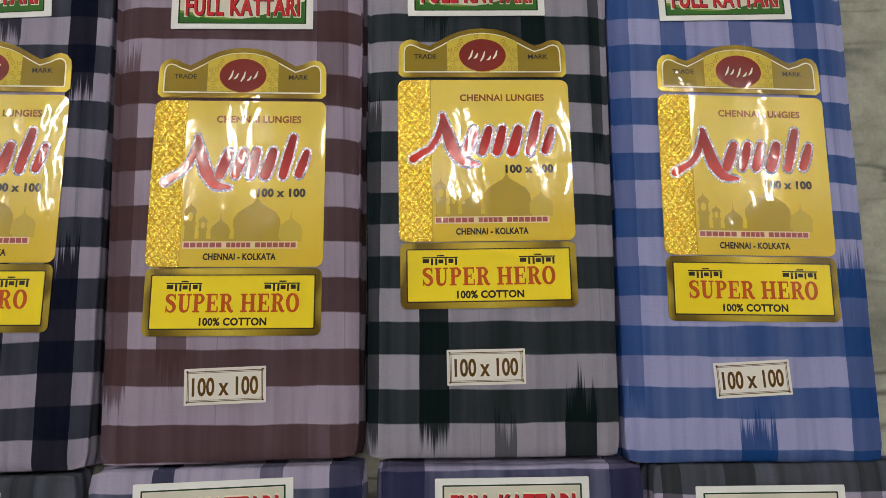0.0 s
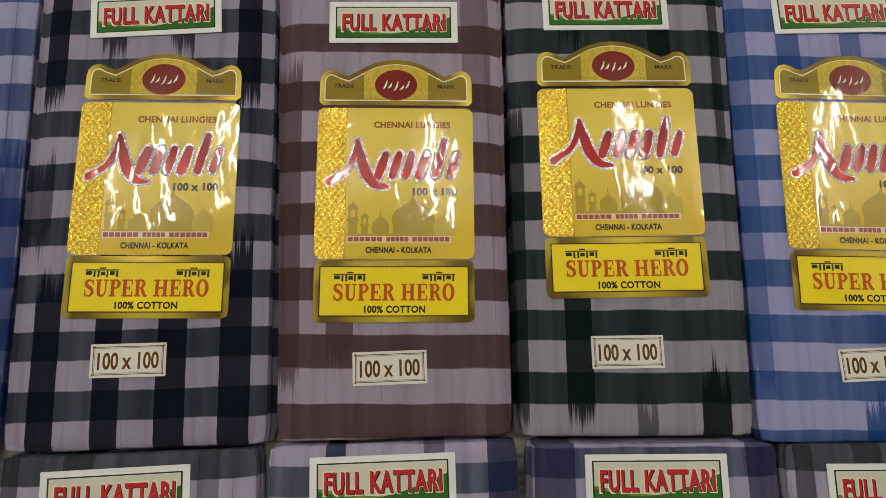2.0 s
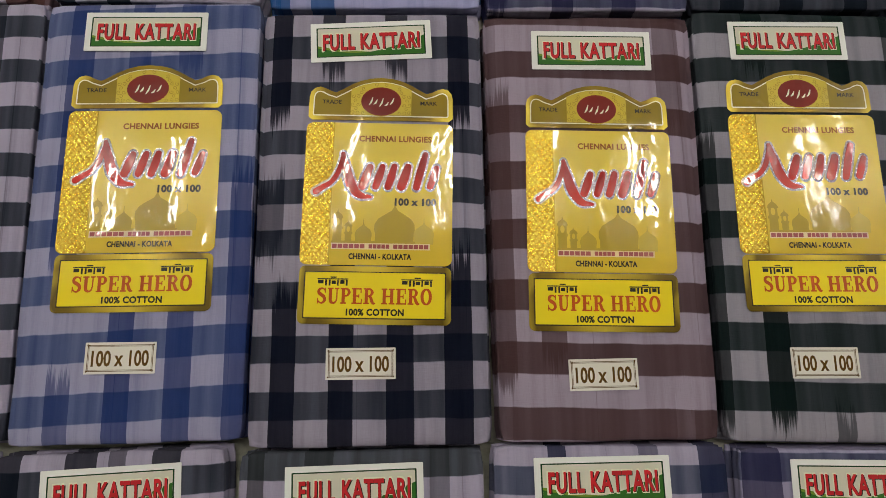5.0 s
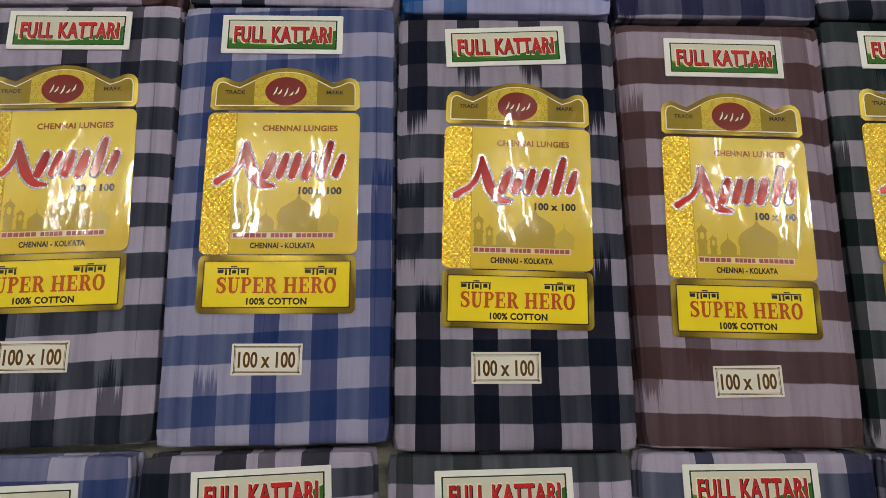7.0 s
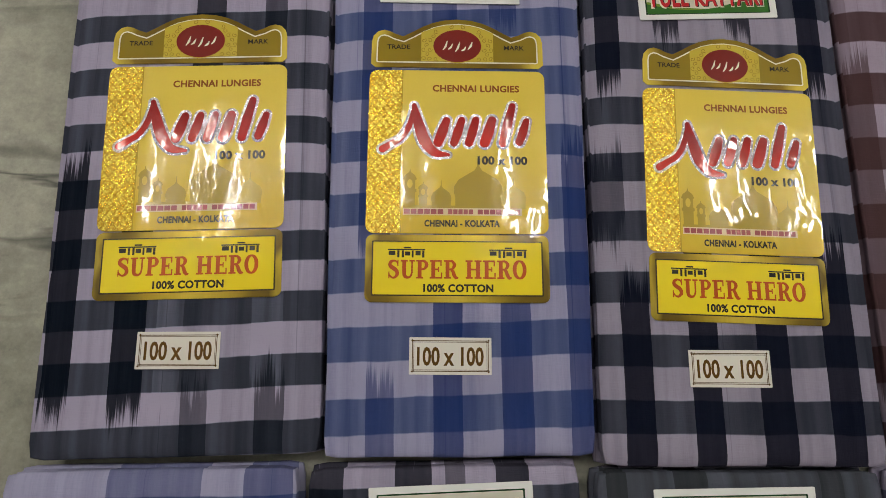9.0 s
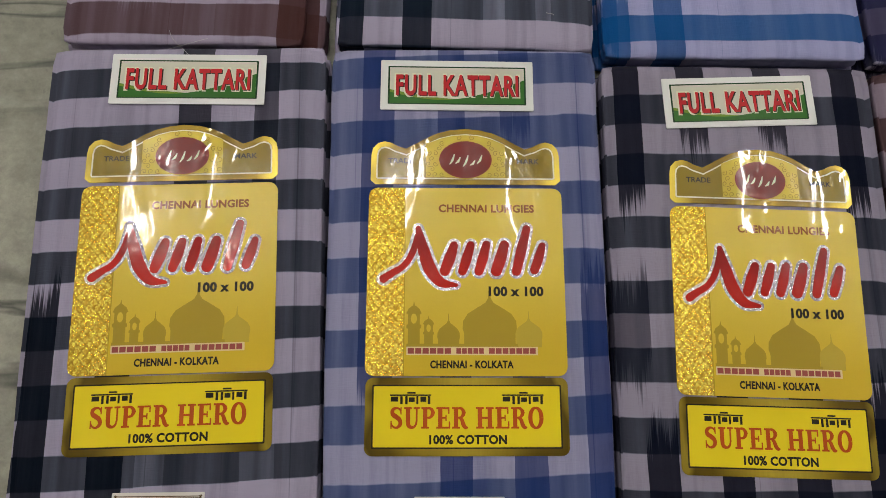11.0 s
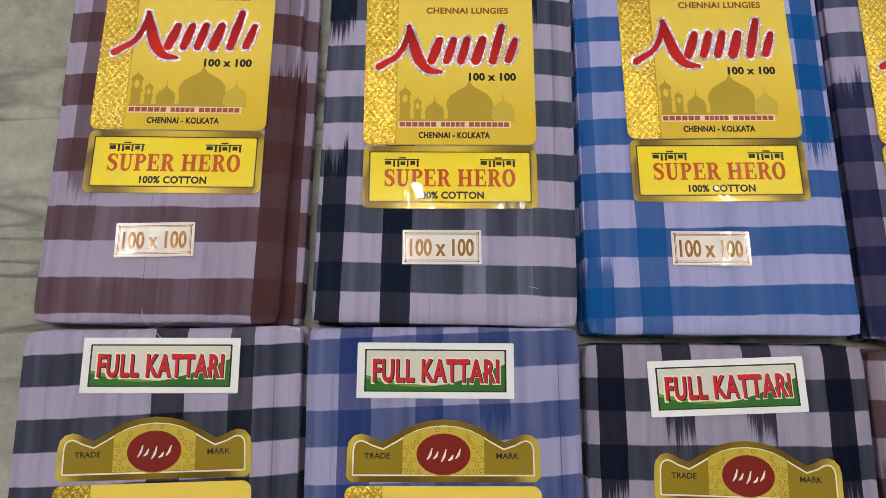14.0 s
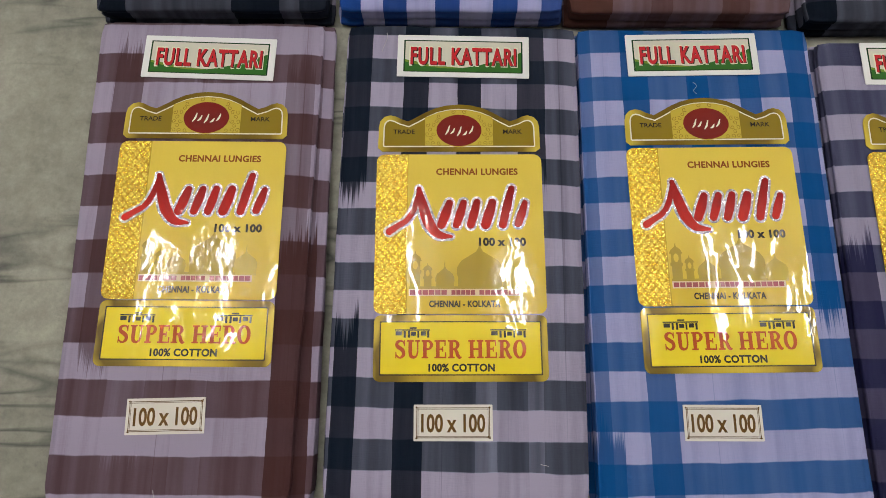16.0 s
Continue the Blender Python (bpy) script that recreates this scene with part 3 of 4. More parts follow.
def name_label(parent, place):
    lab = part("name_label", shared("name_label", lambda: slab(HEAD, 0.0, 0.0004), M_GOLD), parent, place, "glossy gold-bordered product label")

    def bit(name, make, material):
        return part(name, shared("label_" + name, make, material), lab)

    bit("header_ground", lambda: flat([inset(HEAD, 0.0042)], 0.00048), M_OLIVE)
    bit("header_line", lambda: frame_line(HEAD, 0.0034, 0.0009, 0.00052), M_CREAM)
    bit("ornate_ground", lambda: flat([[(-0.0245, 0.1634), (0.0245, 0.1634), (0.0245, 0.1848), (0.0150, 0.1886), (0.0075, 0.1903), (0, 0.1908), (-0.0075, 0.1903), (-0.0150, 0.1886), (-0.0245, 0.1848)]], 0.00056), M_ORNATE)
    bit("scroll_print", scrolls, M_SCROLL)
    bit("oval_rim", lambda: flat([ellipse(0, 0.1748, 0.0170, 0.0126)], 0.00066), M_DOME_PALE)
    bit("oval", lambda: flat([ellipse(0, 0.1748, 0.0163, 0.0120)], 0.00071), M_OVAL)
    bit("oval_mark", oval_mark, M_CREAM)
    bit("trade_lettering", lambda: words("TRADE", -0.0475, 0.1722, -0.0320, 0.1755, 0.0006, 0.016), M_INK)
    bit("mark_lettering", lambda: words("MARK", 0.0318, 0.1722, 0.0455, 0.1755, 0.0006, 0.016), M_INK)
    bit("main_panel", lambda: slab(MAIN, 0.0002, 0.0006), M_YELLOW)
    bit("foil_strip", lambda: flat([[(-HALF - 0.0006, 0.0500), (-HALF + 0.0004, 0.0460), (-HALF + 0.0049, 0.0440), (-0.0367, 0.0440), (-0.0367, 0.1566), (-HALF + 0.0049, 0.1566), (-HALF + 0.0004, 0.1546), (-HALF - 0.0006, 0.1511)]], 0.0007), M_GLITTER)
    bit("foil_edge", lambda: bars([(-0.0369, 0.0440, -0.0363, 0.1566)], 0.00075), M_DOME)
    bit("place_lettering", lambda: words("CHENNAI LUNGIES", -0.0165, 0.1412, 0.0415, 0.1462, 0.0007, 0.036, 1.06), M_BROWN_INK)
    bit("skyline_print", lambda: towers([dome(0.0136, 0.0605, 0.0150, 0.0965), minaret(-0.0308, 0.0605, 0.0043, 0.0870), minaret(-0.0222, 0.0605, 0.0032, 0.0785), dome(-0.0105, 0.0605, 0.0062, 0.0800),
                                         [(-0.0025, 0.0325, 0.0570), (-0.0025, 0.0325, 0.0625)]], 0.00064), M_DOME)
    bit("window_print", lambda: flat([ellipse(-0.0308, 0.0770, 0.0018, 0.0030, 12), ellipse(-0.0222, 0.0715, 0.0013, 0.0022, 12)], 0.00073), M_YELLOW)
    bit("far_dome_print", lambda: towers([dome(0.0365, 0.0605, 0.0075, 0.0815)], 0.00063), M_DOME_PALE)
    for k in range(len(STEM)):
        part("mark_outline", shared("mark_outline_%d" % k, lambda: mark(k, 0.0040, 0.00076), M_SILVER), lab)
        part("mark_print", shared("mark_print_%d" % k, lambda: mark(k, 0.0004, 0.00092), M_RED), lab)
    bit("count_lettering", lambda: words("100 x 100", 0.0132, 0.0902, 0.0458, 0.0962, 0.0008, 0.05, 1.08), M_INK)
    bit("company_ground", lambda: bars([(-0.0350, 0.0560, 0.0415, 0.0608)], 0.00074), M_PINK)
    tagged(bit("company_line", lambda: bars(company_bars(-0.0342, -0.0085, 6) + company_bars(-0.0060, 0.0105, 5) + company_bars(0.0130, 0.0408, 7), 0.0008), M_CRIMSON), kind="stuff")
    bit("city_lettering", lambda: words("CHENNAI - KOLKATA", -0.0212, 0.0484, 0.0272, 0.0530, 0.00075, 0.042, 1.06), M_INK)
    bit("foot_border", lambda: slab(FOOT, 0.0001, 0.0005), M_GOLD_FOOT)
    bit("foot_line", lambda: frame_line(FOOT, 0.0040, 0.0007, 0.00056), M_INK)
    bit("foot_panel", lambda: flat([rounded(-HALF + 0.0049, 0.0049, HALF - 0.0049, 0.0384, 0.0006, 2)], 0.0006), M_LEMON)
    for k, (a, c) in enumerate(((-0.0440, -0.0205), (0.0200, 0.0440))):
        part("script_bar", shared("script_bar_%d" % k, lambda: bars(script_bars(a, 0.0284, c, 0.0352), 0.00066), M_INK), lab)
    bit("grade_lettering", lambda: serif_words("SUPER HERO", -0.0440, 0.0150, 0.0440, 0.0268, 0.00066), M_RUST)
    bit("cotton_lettering", lambda: words("100% COTTON", -0.0215, 0.0064, 0.0225, 0.0116, 0.00066, 0.042, 1.06), M_INK)
    return lab


KW, KH = 0.0965, 0.0335


def hills(k):
    pts = [(-0.0425, 0.0045)] + [(-0.0425 + 0.085 * s / 16, 0.0045 + (0.0095 + 0.004 * k) * (0.55 - 0.45 * math.sin(s / 16 * math.pi * (1.15 if k else 1.0))) + (0.006 * (s / 16) ** 2 if k else 0.004 * (1 - s / 16))) for s in range(17)] + [(0.0425, 0.0045)]
    return flat([pts], 0.00052 + 0.00004 * k)


def variety_sticker(parent, place):
    st = part("variety_sticker", shared("variety_sticker", lambda: slab(rounded(-KW / 2, 0, KW / 2, KH, 0.0006, 2), 0.0, 0.0004), M_WHITE), parent, place, "white sticker with red lettering on green")

    def bit(name, make, material):
        return part(name, shared("variety_" + name, make, material), st)

    bit("print_border", lambda: flat([rounded(-0.0436, 0.0038, 0.0436, 0.0295, 0.0003, 1)], 0.00045), M_GREEN_DARK)
    bit("print_ground", lambda: flat([rounded(-0.0425, 0.0047, 0.0425, 0.0286, 0.0002, 1)], 0.00049), M_PANEL)
    bit("hill_print", lambda: hills(0), M_GREEN_PALE)
    bit("meadow_print", lambda: hills(1), M_GREEN)
    bit("lettering_ground", lambda: words("FULL KATTARI", -0.0396, 0.0082, 0.0400, 0.0248, 0.00062, 0.065, 1.12), M_CREAM)
    bit("lettering_shadow", lambda: words("FULL KATTARI", -0.0378, 0.0089, 0.0394, 0.0233, 0.00066, 0.036, 1.12), M_INK)
    bit("lettering", lambda: words("FULL KATTARI", -0.0386, 0.0094, 0.0388, 0.0238, 0.00070, 0.032, 1.12), M_SIGNAL)
    return st


def size_sticker(parent, place):
    st = part("size_sticker", shared("size_sticker", lambda: slab(rounded(-0.0253, 0, 0.0253, 0.0225, 0.0004, 1), 0.0, 0.0003), M_PAPER), parent, place, "small cream sticker with gold-brown lettering")
    rim = rounded(-0.0253, 0, 0.0253, 0.0225, 0.0004, 1)

    def bit(name, make, material):
        return part(name, shared("size_" + name, make, material), st)

    bit("outer_line", lambda: frame_line(rim, 0.0018, 0.0005, 0.00034), M_INK_GOLD)
    bit("inner_line", lambda: frame_line(rim, 0.0027, 0.0003, 0.00034), M_INK_GOLD)
    bit("lettering", lambda: words("100 x 100", -0.0205, 0.0052, 0.0205, 0.0168, 0.00036, 0.028), M_INK_GOLD)
    return st


# ---- folded lungis ----
HEIGHT = 0.0242


def folded_body(w0, w1, length, z0, z1, seed, layers, bulge=0.0):
    """A folded pad of cloth: rounded, slightly uneven, with grooves between its folds along the sides."""
    rnd = random.Random(seed)
    off = Vector((rnd.random() * 50, rnd.random() * 50, 0))
    n_x, n_y, r = 18, 34, 0.005
    ring = []
    for s in range(n_x):
        ring.append((-1 + 2 * s / n_x, 0.0))
    for s in range(n_y):
        ring.append((1, s / n_y))
    for s in range(n_x):
        ring.append((1 - 2 * s / n_x, 1.0))
    for s in range(n_y):
        ring.append((-1, 1 - s / n_y))
    h = z1 - z0
    profile = []
    step = h / layers
    for k in range(layers):
        a = z0 + k * step
        profile += [(0.0018, a + 0.02 * step), (0.0002, a + 0.22 * step), (0.0, a + 0.55 * step), (0.0004, a + 0.80 * step)]
    profile[-1] = (0.0007, z0 + h * (1 - 0.14))
    profile += [(0.0020, z1 - 0.0013), (0.0040, z1 - 0.0005), (0.0070, z1 - 0.0001), (0.0115, z1), (0.016, z1 + 0.0001), (0.023, z1 + 0.0001), (0.032, z1 + 0.0001), (0.055, z1 + 0.0001)]
    bm = bmesh.new()
    rows = []
    for k, (d, z) in enumerate(profile):
        row = []
        for u, v in ring:
            half = (w0 + (w1 - w0) * v) / 2
            x, y = u * half, v * length
            # round the corners of the outline
            cx, cy = half - abs(x), min(y, length - y)
            if cx < r and cy < r:
                e = math.hypot(r - cx, r - cy)
                if e > r:
                    f = r / e
                    x = math.copysign(half - r + (r - cx) * f, x)
                    y = (r - (r - cy) * f) if y < length / 2 else length - r + (r - cy) * f
            wave = noise.noise(Vector((x * 22, y * 22, 0.4 * k if d < 0.004 else 2.0)) + off)
            dd = d + 0.0009 * wave * (1.0 if d < 0.01 else 0.0)
            sx = max(0.0, 1 - dd / half)
            sy = max(0.0, 1 - 2 * dd / length)
            yy = length / 2 + (y - length / 2) * sy
            zz = z + (0.0005 * noise.noise(Vector((x * 14, y * 14, 7)) + off) * (1 if z > z1 - 0.002 and d < 0.02 else 0.25))
            if z > z1 - 0.002:
                side = max(0.0, 1 - (half - abs(x * sx)) / 0.024)
                zz -= (0.0022 + bulge) * side * side
                zz -= 0.0008 * max(0.0, 1 - min(v, 1 - v) * length / 0.012) * 0.4
            row.append(bm.verts.new((x * sx, yy, zz)))
        rows.append(row)
    count = len(ring)
    for low, high in zip(rows, rows[1:]):
        for a in range(count):
            b = (a + 1) % count
            bm.faces.new((low[a], low[b], high[b], high[a]))
    bm.faces.new(rows[-1])
    bm.faces.new(rows[0][::-1])
    bmesh.ops.triangulate(bm, faces=[f for f in bm.faces if len(f.verts) > 4])
    for f in bm.faces:
        f.smooth = True
    return bm


LUNGI_GROUP = "folded lungis laid out in rows"


def lungi(label, base, turn, w0, w1, length, mat, seed, name_at=None, variety_at=None, size_at=None, flap=0.0, slope=0.0, plump=0.0012):
    """A folded lungi; base is the middle of its near edge. Stickers are given as (x, y, turn) on the floor plan, at the middle of their near edge,
    with the share of their width that is left where they bend over a plump pad.
    slope: degrees by which the thinner far end lies lower."""
    fall = math.tan(radians(slope))

    def wedge(bm):
        for v in bm.verts:
            v.co.z *= 1 - fall * max(0.0, v.co.y) / HEIGHT
        return bm

    ob = tagged(new("folded_lungi"), label, "folded lungi", LUNGI_GROUP)
    ob.matrix_basis = pose(base[0], base[1], 0.0, 0, 0, turn)
    split = 0.0088
    part("folded_cloth", to_mesh("folded_cloth", wedge(folded_body(w0, w1, length, split, HEIGHT, seed, 2, plump)), mat), ob)
    low = to_mesh("under_fold", wedge(folded_body(w0 + 0.0056 + flap, w1 + 0.0030 + flap * 0.3, length + 0.0024, 0.0, split + 0.0004 if not flap else split + 0.0062, seed + 50, 1 if not flap else 2)), mat)
    part("under_fold", low, ob, pose(flap / 2, -0.0010, 0))
    back = ob.matrix_basis.inverted()
    for make, at in ((name_label, name_at), (variety_sticker, variety_at), (size_sticker, size_at)):
        if at:
            along = (back @ Vector((at[0], at[1], 0))).y
            draw = Matrix.Diagonal((at[3] if len(at) > 3 else 1.0, 1, 1, 1))
            make(ob, back @ pose(at[0], at[1], HEIGHT + 0.0005 - fall * along, -slope, 0, at[2]) @ draw)
    return ob


LILAC = (0.355, 0.32, 0.44)
GREY_LILAC = (0.295, 0.265, 0.35)
BLACK = (0.0032, 0.0056, 0.0120)
NAVY = (0.0036, 0.0050, 0.0140)
INDIGO = (0.010, 0.026, 0.125)
BROWN = (0.058, 0.028, 0.030)
BOTTLE = (0.0030, 0.0078, 0.0080)
AZURE = (0.005, 0.044, 0.18)
SKY = (0.0035, 0.068, 0.235)
SLATE = (0.0056, 0.0097, 0.0195)
PURPLE = (0.014, 0.012, 0.050)

# ---- cloths: weft bands and dyed warp stripes of each lungi ----
P = 0.0385
C_A1 = cloth("cloth_black_check", LILAC, BLACK, 0.03881, 0.0090, 0.26, [(-0.0845, -0.0655, 0.028, 0.190, 0.85), (-0.0415, -0.0215, 0.024, 0.16, 0.85), (-0.0036, 0.0164, 0.20, 0.36, 0.8), (0.0433, 0.0583, 0.17, 0.36, 0.7),
                                                                        (0.0026, 0.0186, -0.02, 0.040, 0.6), (0.0466, 0.0646, -0.02, 0.044, 0.65), (-0.0150, 0.0010, 0.03, 0.11, -0.8), (0.0430, 0.0620, 0.05, 0.12, -0.8)], 0.7, skew=0.03)
C_A2 = cloth("cloth_indigo_check", (0.31, 0.30, 0.45), INDIGO, 0.04316, 0.0257, 0.45, [(-0.0573, -0.0403, -0.02, 0.048, 0.6), (-0.0163, 0.0017, -0.02, 0.15, 0.75), (0.0257, 0.0447, -0.02, 0.15, 0.7), (0.0677, 0.083, -0.02, 0.195, 0.7),
                                                                         (-0.0641, -0.0441, 0.12, 0.36, 0.7), (-0.0171, -0.0001, 0.265, 0.36, 0.6), (0.0219, 0.0409, 0.285, 0.36, 0.6)], 1.0, skew=0.036)
C_A3 = cloth("cloth_navy_check", GREY_LILAC, NAVY, 0.03985, 0.0287, 0.28, [(-0.072, -0.054, -0.02, 0.11, 0.85), (-0.03, -0.012, -0.02, 0.20, 0.85), (0.012, 0.032, -0.02, 0.20, 0.85), (0.054, 0.075, -0.02, 0.14, 0.85),
                                                                   (-0.0798, -0.0638, 0.245, 0.36, 0.85), (-0.040, -0.022, 0.285, 0.36, 0.8), (0.010, 0.028, 0.285, 0.36, 0.8), (0.0602, 0.0772, 0.24, 0.36, 0.85), (-0.088, -0.066, 0.145, 0.20, 0.6)])
C_A4 = cloth("cloth_brown_check", (0.315, 0.262, 0.345), BROWN, 0.0465, 0.0115, 0.16, [(-0.0472, -0.0282, 0.058, 0.15, 0.7), (-0.0876, -0.0656, 0.04, 0.27, 0.66), (0.0532, 0.0742, 0.24, 0.36, 0.5), (-0.09, -0.075, 0.27, 0.36, 0.3), (0.048, 0.062, -0.02, 0.03, -0.8), (-0.086, -0.07, -0.02, 0.045, -0.5)], 0.7, skew=-0.027, cool=(1, 1, 1))
C_A5 = cloth("cloth_bottle_check", (0.275, 0.255, 0.315), BOTTLE, 0.04284, 0.0322, 0.17, [(-0.0478, -0.0288, 0.012, 0.115, 0.85), (-0.0858, -0.0738, 0.012, 0.24, 0.75), (0.0447, 0.0658, -0.02, 0.04, 0.85), (0.000, 0.014, -0.02, 0.020, 0.6),
                                                                       (0.0231, 0.0401, 0.262, 0.36, 0.8), (0.0711, 0.0791, 0.20, 0.36, 0.7), (-0.045, -0.028, 0.29, 0.36, 0.8)])
C_A6 = cloth("cloth_blue_check", (0.31, 0.31, 0.52), AZURE, 0.03940, 0.0376, 0.38, [(-0.0103, 0.0137, -0.02, 0.024, 0.8), (0.0640, 0.0880, -0.02, 0.13, 0.7), (-0.0876, -0.0716, 0.04, 0.36, 0.55), (-0.0491, -0.0311, 0.265, 0.36, 0.65), (0.0009, 0.0169, 0.275, 0.36, 0.6), (0.0479, 0.0649, 0.20, 0.36, 0.65)])
C_C1 = cloth("cloth_maroon_check", (0.335, 0.29, 0.395), (0.062, 0.026, 0.026), 0.04688, 0.0171, 0.26, [(0.0605, 0.0800, -0.02, 0.17, 0.85), (-0.0672, -0.0460, 0.085, 0.31, 0.62), (0.0575, 0.0780, 0.17, 0.30, 0.45), (-0.045, -0.02, 0.03, 0.09, -0.7), (0.0, 0.02, 0.0, 0.09, -0.6), (-0.01, 0.012, 0.29, 0.36, -0.8)], 0.8, cool=(1, 1, 1))
C_C2 = cloth("cloth_slate_check", LILAC, SLATE, 0.03818, 0.0293, 0.34, [(-0.0819, -0.0659, -0.02, 0.115, 0.85), (-0.0409, -0.0219, -0.02, 0.14, 0.85), (-0.0836, -0.0656, 0.205, 0.36, 0.85), (-0.0416, -0.0236, 0.22, 0.36, 0.85), (-0.0026, 0.0144, 0.22, 0.36, 0.85), (0.0404, 0.0604, 0.22, 0.36, 0.8), (0.0120, 0.0260, -0.02, 0.11, -0.9), (0.0460, 0.0560, -0.02, 0.10, -0.9)], 0.7)
C_C3 = cloth("cloth_sky_check", (0.345, 0.345, 0.57), SKY, 0.03835, 0.0216, 0.24, [(-0.0524, -0.0334, -0.02, 0.125, 0.75), (-0.0900, -0.0690, -0.02, 0.052, 0.75), (-0.0854, -0.0764, 0.0, 0.36, 0.6), (-0.0547, -0.0357, 0.225, 0.36, 0.84), (-0.0077, 0.0083, 0.225, 0.36, 0.84), (0.0303, 0.0453, 0.225, 0.36, 0.80), (0.0663, 0.0833, 0.12, 0.36, 0.82)], skew=0.02)
C_C4 = cloth("cloth_purple_check", (0.31, 0.285, 0.40), PURPLE, P, 0.012, 0.34, [(-0.088, -0.066, 0.0, 0.18, 0.75), (-0.030, -0.012, -0.02, 0.1, 0.7), (0.02, 0.04, -0.02, 0.1, 0.7)])
C_C5 = cloth("cloth_dark_check", GREY_LILAC, BLACK, P, 0.006, 0.26, [(-0.06, -0.04, -0.02, 0.2, 0.8), (-0.01, 0.01, -0.02, 0.2, 0.8), (0.045, 0.065, -0.02, 0.2, 0.8)])
C_B1 = cloth("cloth_indigo_stripe", (0.33, 0.32, 0.47), INDIGO, P, 0.318, 0.5, [(-0.025, 0.03, 0.24, 0.36, 0.5), (0.055, 0.083, 0.2, 0.36, 0.6)], 0.8)
C_B2 = cloth("cloth_night_check", LILAC, BLACK, P, 0.322, 0.28, [(-0.086, -0.060, 0.22, 0.36, 0.8), (-0.03, -0.008, 0.22, 0.36, 0.8), (0.0, 0.012, 0.22, 0.36, 0.6), (0.03, 0.05, 0.22, 0.36, 0.8)])
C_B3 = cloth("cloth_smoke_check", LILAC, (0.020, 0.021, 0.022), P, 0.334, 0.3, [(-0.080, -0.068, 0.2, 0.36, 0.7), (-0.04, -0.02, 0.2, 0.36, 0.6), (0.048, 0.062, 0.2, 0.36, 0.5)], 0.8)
C_B4 = cloth("cloth_steel_check", LILAC, (0.012, 0.016, 0.050), P, 0.320, 0.42, [(-0.045, -0.032, 0.2, 0.36, 0.8), (0.063, 0.083, 0.2, 0.36, 0.8), (0.02, 0.034, 0.2, 0.36, 0.6)], 0.8)
C_B5 = cloth("cloth_violet_check", (0.31, 0.285, 0.42), PURPLE, P, 0.330, 0.46, [(-0.082, -0.055, 0.2, 0.36, 0.7), (0.062, 0.083, 0.2, 0.36, 0.7)], 0.7)
C_D1 = cloth("cloth_coal_check", GREY_LILAC, BLACK, P, 0.006, 0.3, [(-0.082, -0.062, -0.02, 0.2, 0.85), (0.015, 0.05, -0.02, 0.2, 0.85), (0.065, 0.085, -0.02, 0.2, 0.7)])
C_D2 = cloth("cloth_bright_blue_check", (0.36, 0.36, 0.60), (0.003, 0.040, 0.20), P, 0.024, 0.30, [(-0.083, -0.066, -0.02, 0.2, 0.9), (-0.050, -0.033, -0.02, 0.2, 0.85), (-0.012, 0.006, -0.02, 0.2, 0.85), (0.030, 0.048, -0.02, 0.2, 0.85), (0.066, 0.085, -0.02, 0.2, 0.8)])
C_D3 = cloth("cloth_russet_check", (0.34, 0.285, 0.375), (0.070, 0.028, 0.022), 0.0445, 0.006, 0.34, [(-0.082, -0.05, -0.02, 0.2, 0.85), (-0.022, -0.006, -0.02, 0.2, 0.5), (0.03, 0.05, -0.02, 0.2, 0.6)], cool=(1, 1, 1))

# ---- the second row from the far end ----
lungi("black and lilac checked folded cotton lungi on the marble", (-0.1110, -0.0935), 1.42, 0.172, 0.173, 0.3421, C_A1, 1, (-0.1107, 0.0005, 2.0), (-0.1175, 0.2090, 0.3), (-0.1130, -0.0422, 0.7))
lungi("indigo blue and lilac checked folded cotton lungi", (0.0595, -0.0927), 0.59, 0.164, 0.170, 0.3428, C_A2, 2, (0.0573, -0.0003, 0.2), (0.0515, 0.2070, 0.0), (0.0530, -0.0444, 0.0))
lungi("navy and grey gingham folded cotton lungi", (0.2320, -0.0975), 0.04, 0.173, 0.1745, 0.3380, C_A3, 3, (0.2347, -0.0117, -1.5, 0.97), (0.2315, 0.1985, 2.3), (0.2255, -0.0508, 0.0), plump=0.0026)
lungi("brown and lilac banded folded cotton lungi", (0.4050, -0.0968), -0.17, 0.158, 0.170, 0.3343, C_A4, 4, (0.4051, -0.0190, -1.4, 0.965), (0.4080, 0.1898, -0.7), (0.4020, -0.0610, 0.5), plump=0.0042)
lungi("bottle green and grey checked folded cotton lungi", (0.5700, -0.1005), -1.59, 0.160, 0.171, 0.3416, C_A5, 5, (0.5708, -0.0062, -0.7), (0.5702, 0.1983, -0.3), (0.5665, -0.0550, -0.7))
lungi("bright blue and lilac checked folded cotton lungi", (0.7385, -0.1100), -2.15, 0.169, 0.173, 0.3472, C_A6, 6, (0.7463, -0.0204, -2.3), (0.749, 0.1935, 0.3), (0.7405, -0.0685, 1.0))

# ---- the nearest row ----
lungi("indigo streaked folded cotton lungi with green-printed sticker", (-0.1160, -0.4432), 1.2, 0.171, 0.171, 0.3425, C_B1, 11, None, (-0.1175, -0.1515, 2.2))
lungi("black and lilac checked folded cotton lungi with one sticker", (0.0590, -0.4405), 1.5, 0.163, 0.161, 0.3425, C_B2, 12, None, (0.055, -0.1410, 2.6))
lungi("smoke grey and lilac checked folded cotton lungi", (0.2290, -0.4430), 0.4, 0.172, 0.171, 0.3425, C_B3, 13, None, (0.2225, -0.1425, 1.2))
lungi("steel blue and lilac checked folded cotton lungi", (0.4000, -0.4425), -0.6, 0.167, 0.167, 0.3425, C_B4, 14, None, (0.3965, -0.1400, 0.3))
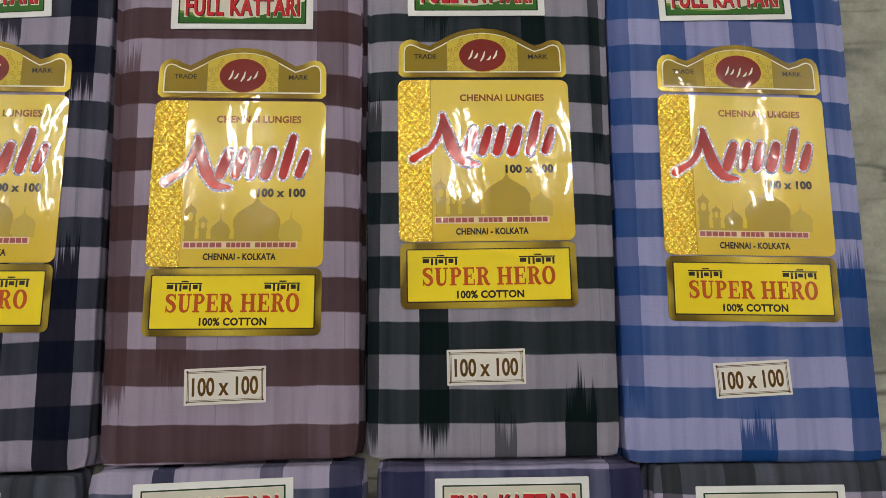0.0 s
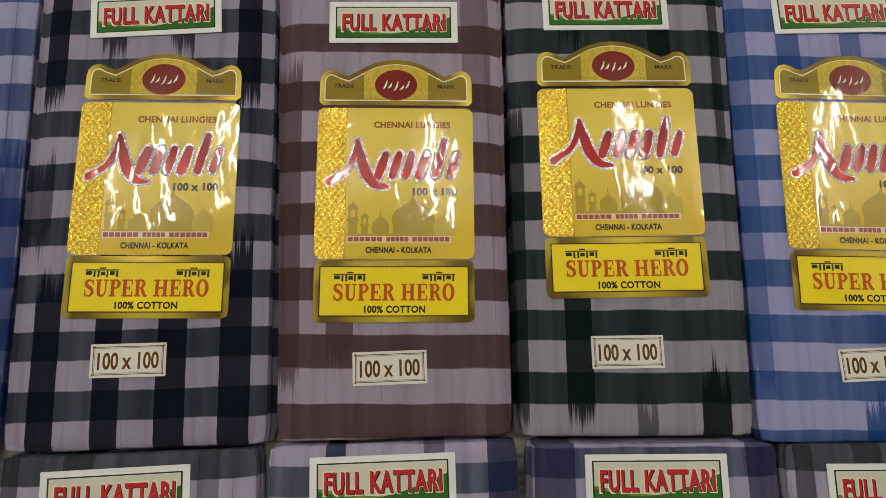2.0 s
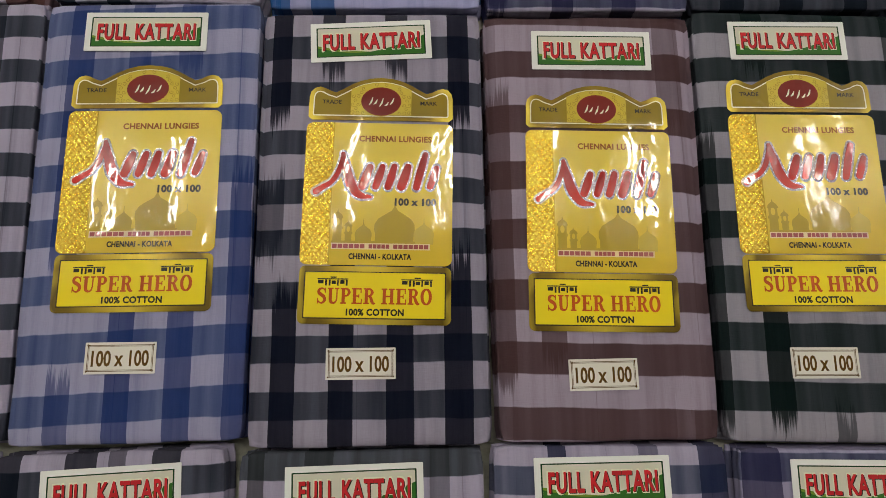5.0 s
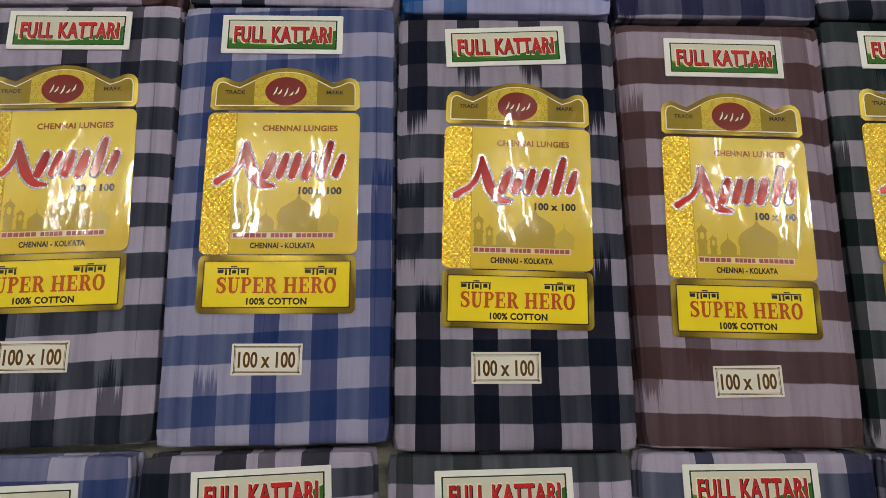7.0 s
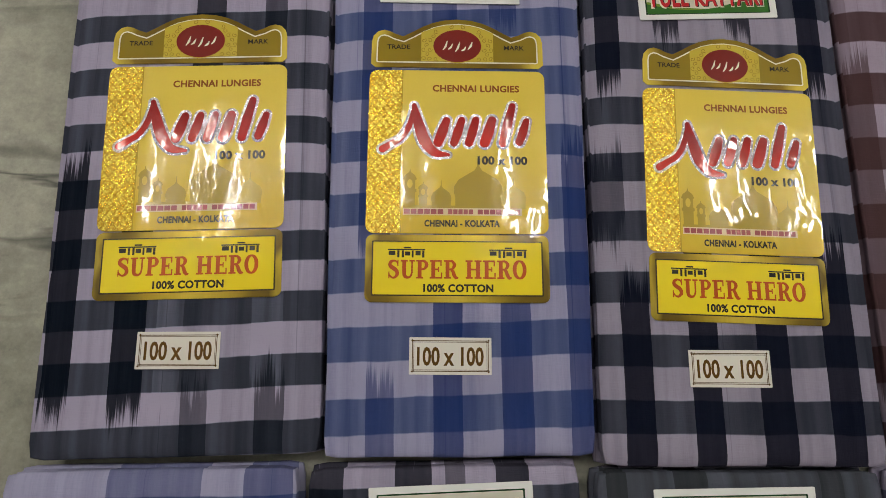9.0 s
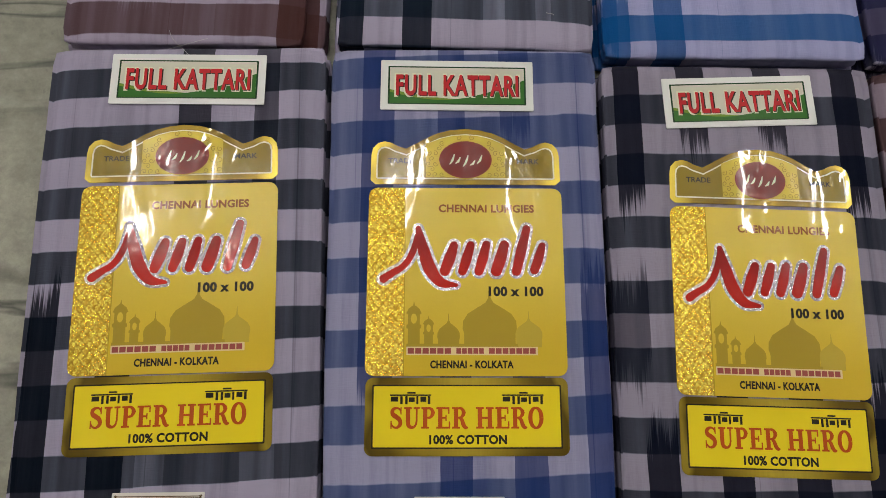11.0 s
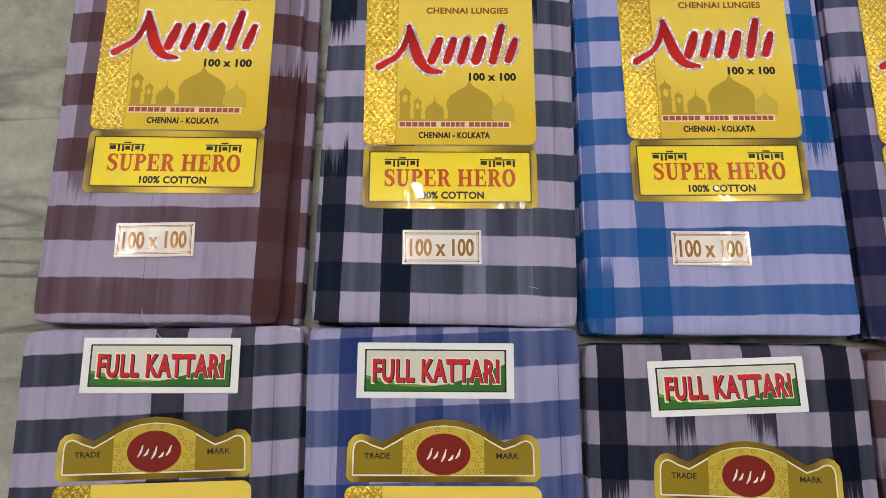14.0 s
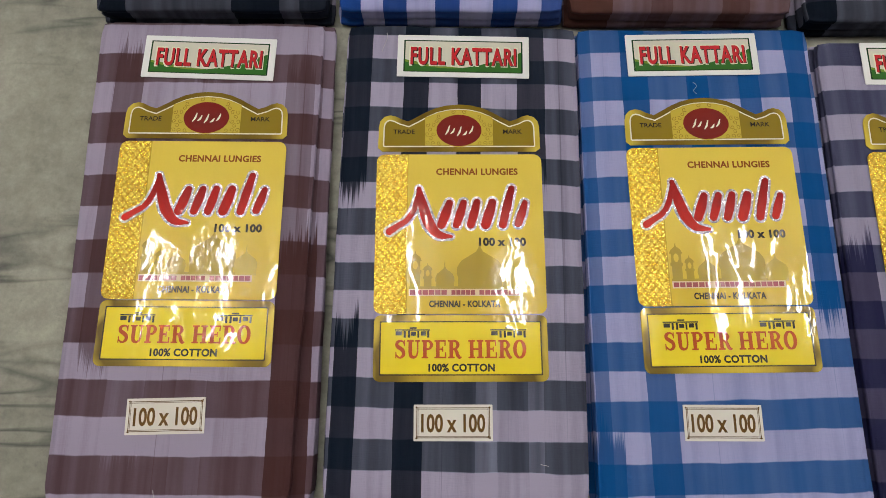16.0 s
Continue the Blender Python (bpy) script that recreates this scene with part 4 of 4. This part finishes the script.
lungi("violet and lilac checked folded cotton lungi", (0.5720, -0.4475), -1.4, 0.169, 0.168, 0.3425, C_B5, 15, None, (0.5790, -0.1455, -1.5))
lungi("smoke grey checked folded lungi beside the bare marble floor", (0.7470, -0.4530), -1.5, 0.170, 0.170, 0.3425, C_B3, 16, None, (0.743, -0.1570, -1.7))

# ---- the third row ----
lungi("maroon and lilac banded folded lungi with loose side fold", (-0.1252, 0.2515), -0.26, 0.154, 0.166, 0.3360, C_C1, 21, (-0.1222, 0.3358, -0.2), (-0.1243, 0.5410, -1.7), (-0.1290, 0.2935, 1.5), 0.010, 2.2)
lungi("slate and lilac gingham folded cotton lungi", (0.0565, 0.2515), -0.86, 0.169, 0.169, 0.3335, C_C2, 22, (0.0600, 0.3268, 0.3, 0.985), (0.0620, 0.5430, -0.9), (0.0550, 0.2900, 0.3), 0.0, 2.2)
lungi("sky blue and lilac checked folded cotton lungi", (0.2335, 0.2465), 0.17, 0.173, 0.171, 0.3370, C_C3, 23, (0.2382, 0.3330, 0.8), (0.2310, 0.5455, 1.2), (0.2280, 0.2905, 0.0), 0.0, 2.2)
lungi("purple and grey-lilac checked folded cotton lungi", (0.4085, 0.2440), 0.0, 0.168, 0.168, 0.3300, C_C4, 24, (0.4065, 0.3300, 0.0), (0.4035, 0.5390, 0.0), None, 0.0, 2.2)
lungi("black and grey checked folded cotton lungi", (0.5790, 0.2450), 0.0, 0.167, 0.168, 0.3300, C_C5, 25, slope=2.2)
lungi("black and grey checked folded cotton lungi", (0.7520, 0.2430), 0.0, 0.167, 0.168, 0.3300, C_C5, 26, slope=2.2)

# ---- the farthest row ----
lungi("coal black checked folded cotton lungi on marble", (-0.1220, 0.5905), 0.0, 0.170, 0.170, 0.338, C_D1, 31)
lungi("bright blue checked folded cotton lungi on marble", (0.0535, 0.5910), 0.0, 0.164, 0.164, 0.338, C_D2, 32)
lungi("russet banded folded cotton lungi on marble", (0.2210, 0.5905), 0.0, 0.162, 0.162, 0.338, C_D3, 33)
lungi("coal black checked folded cotton lungi on marble", (0.3960, 0.5840), 0.0, 0.168, 0.168, 0.338, C_D1, 34)


# ---- loose threads where the third row meets the next ----
def loose_thread(points, label):
    line = bpy.data.curves.new("loose_thread", "CURVE")
    line.dimensions, line.bevel_depth, line.bevel_resolution = "3D", 0.00016, 1
    spline = line.splines.new("NURBS")
    spline.points.add(len(points) - 1)
    for p, co in zip(spline.points, points):
        p.co = (*co, 1)
    spline.use_endpoint_u, spline.order_u = True, 4
    line.materials.append(M_THREAD)
    source = bpy.data.objects.new("loose_thread", line)
    scene.collection.objects.link(source)
    bpy.context.view_layer.update()
    data = bpy.data.meshes.new_from_object(source.evaluated_get(bpy.context.evaluated_depsgraph_get()))
    bpy.data.objects.remove(source)
    return tagged(new("loose_thread", data), label, "thread", "loose cotton threads")


loose_thread([(-0.1330, 0.2600, 0.0235), (-0.1310, 0.2540, 0.0262), (-0.1250, 0.2480, 0.0256), (-0.1190, 0.2430, 0.0247), (-0.1150, 0.2380, 0.0247)], "fine grey cotton thread trailing over a folded edge")
loose_thread([(-0.1080, 0.2545, 0.0240), (-0.1150, 0.2510, 0.0262), (-0.1240, 0.2480, 0.0256), (-0.1320, 0.2462, 0.0250)], "fine grey cotton thread trailing over a folded edge")
loose_thread([(0.0060, 0.5790, 0.0126), (0.0075, 0.5740, 0.0128), (0.0040, 0.5690, 0.0131), (0.0025, 0.5630, 0.0133)], "fine dark thread lying on checked cotton")
loose_thread([(0.1100, 0.2764, 0.0238), (0.1120, 0.2752, 0.0240), (0.1136, 0.2760, 0.0240), (0.1150, 0.2748, 0.0238)], "dark lint fibre lying on checked cotton")
loose_thread([(0.2290, 0.5395, 0.0146), (0.2325, 0.5375, 0.0148), (0.2300, 0.5345, 0.0149), (0.2280, 0.5325, 0.0150), (0.2310, 0.5305, 0.0150)], "fine pale thread lying curled on blue checked cotton")
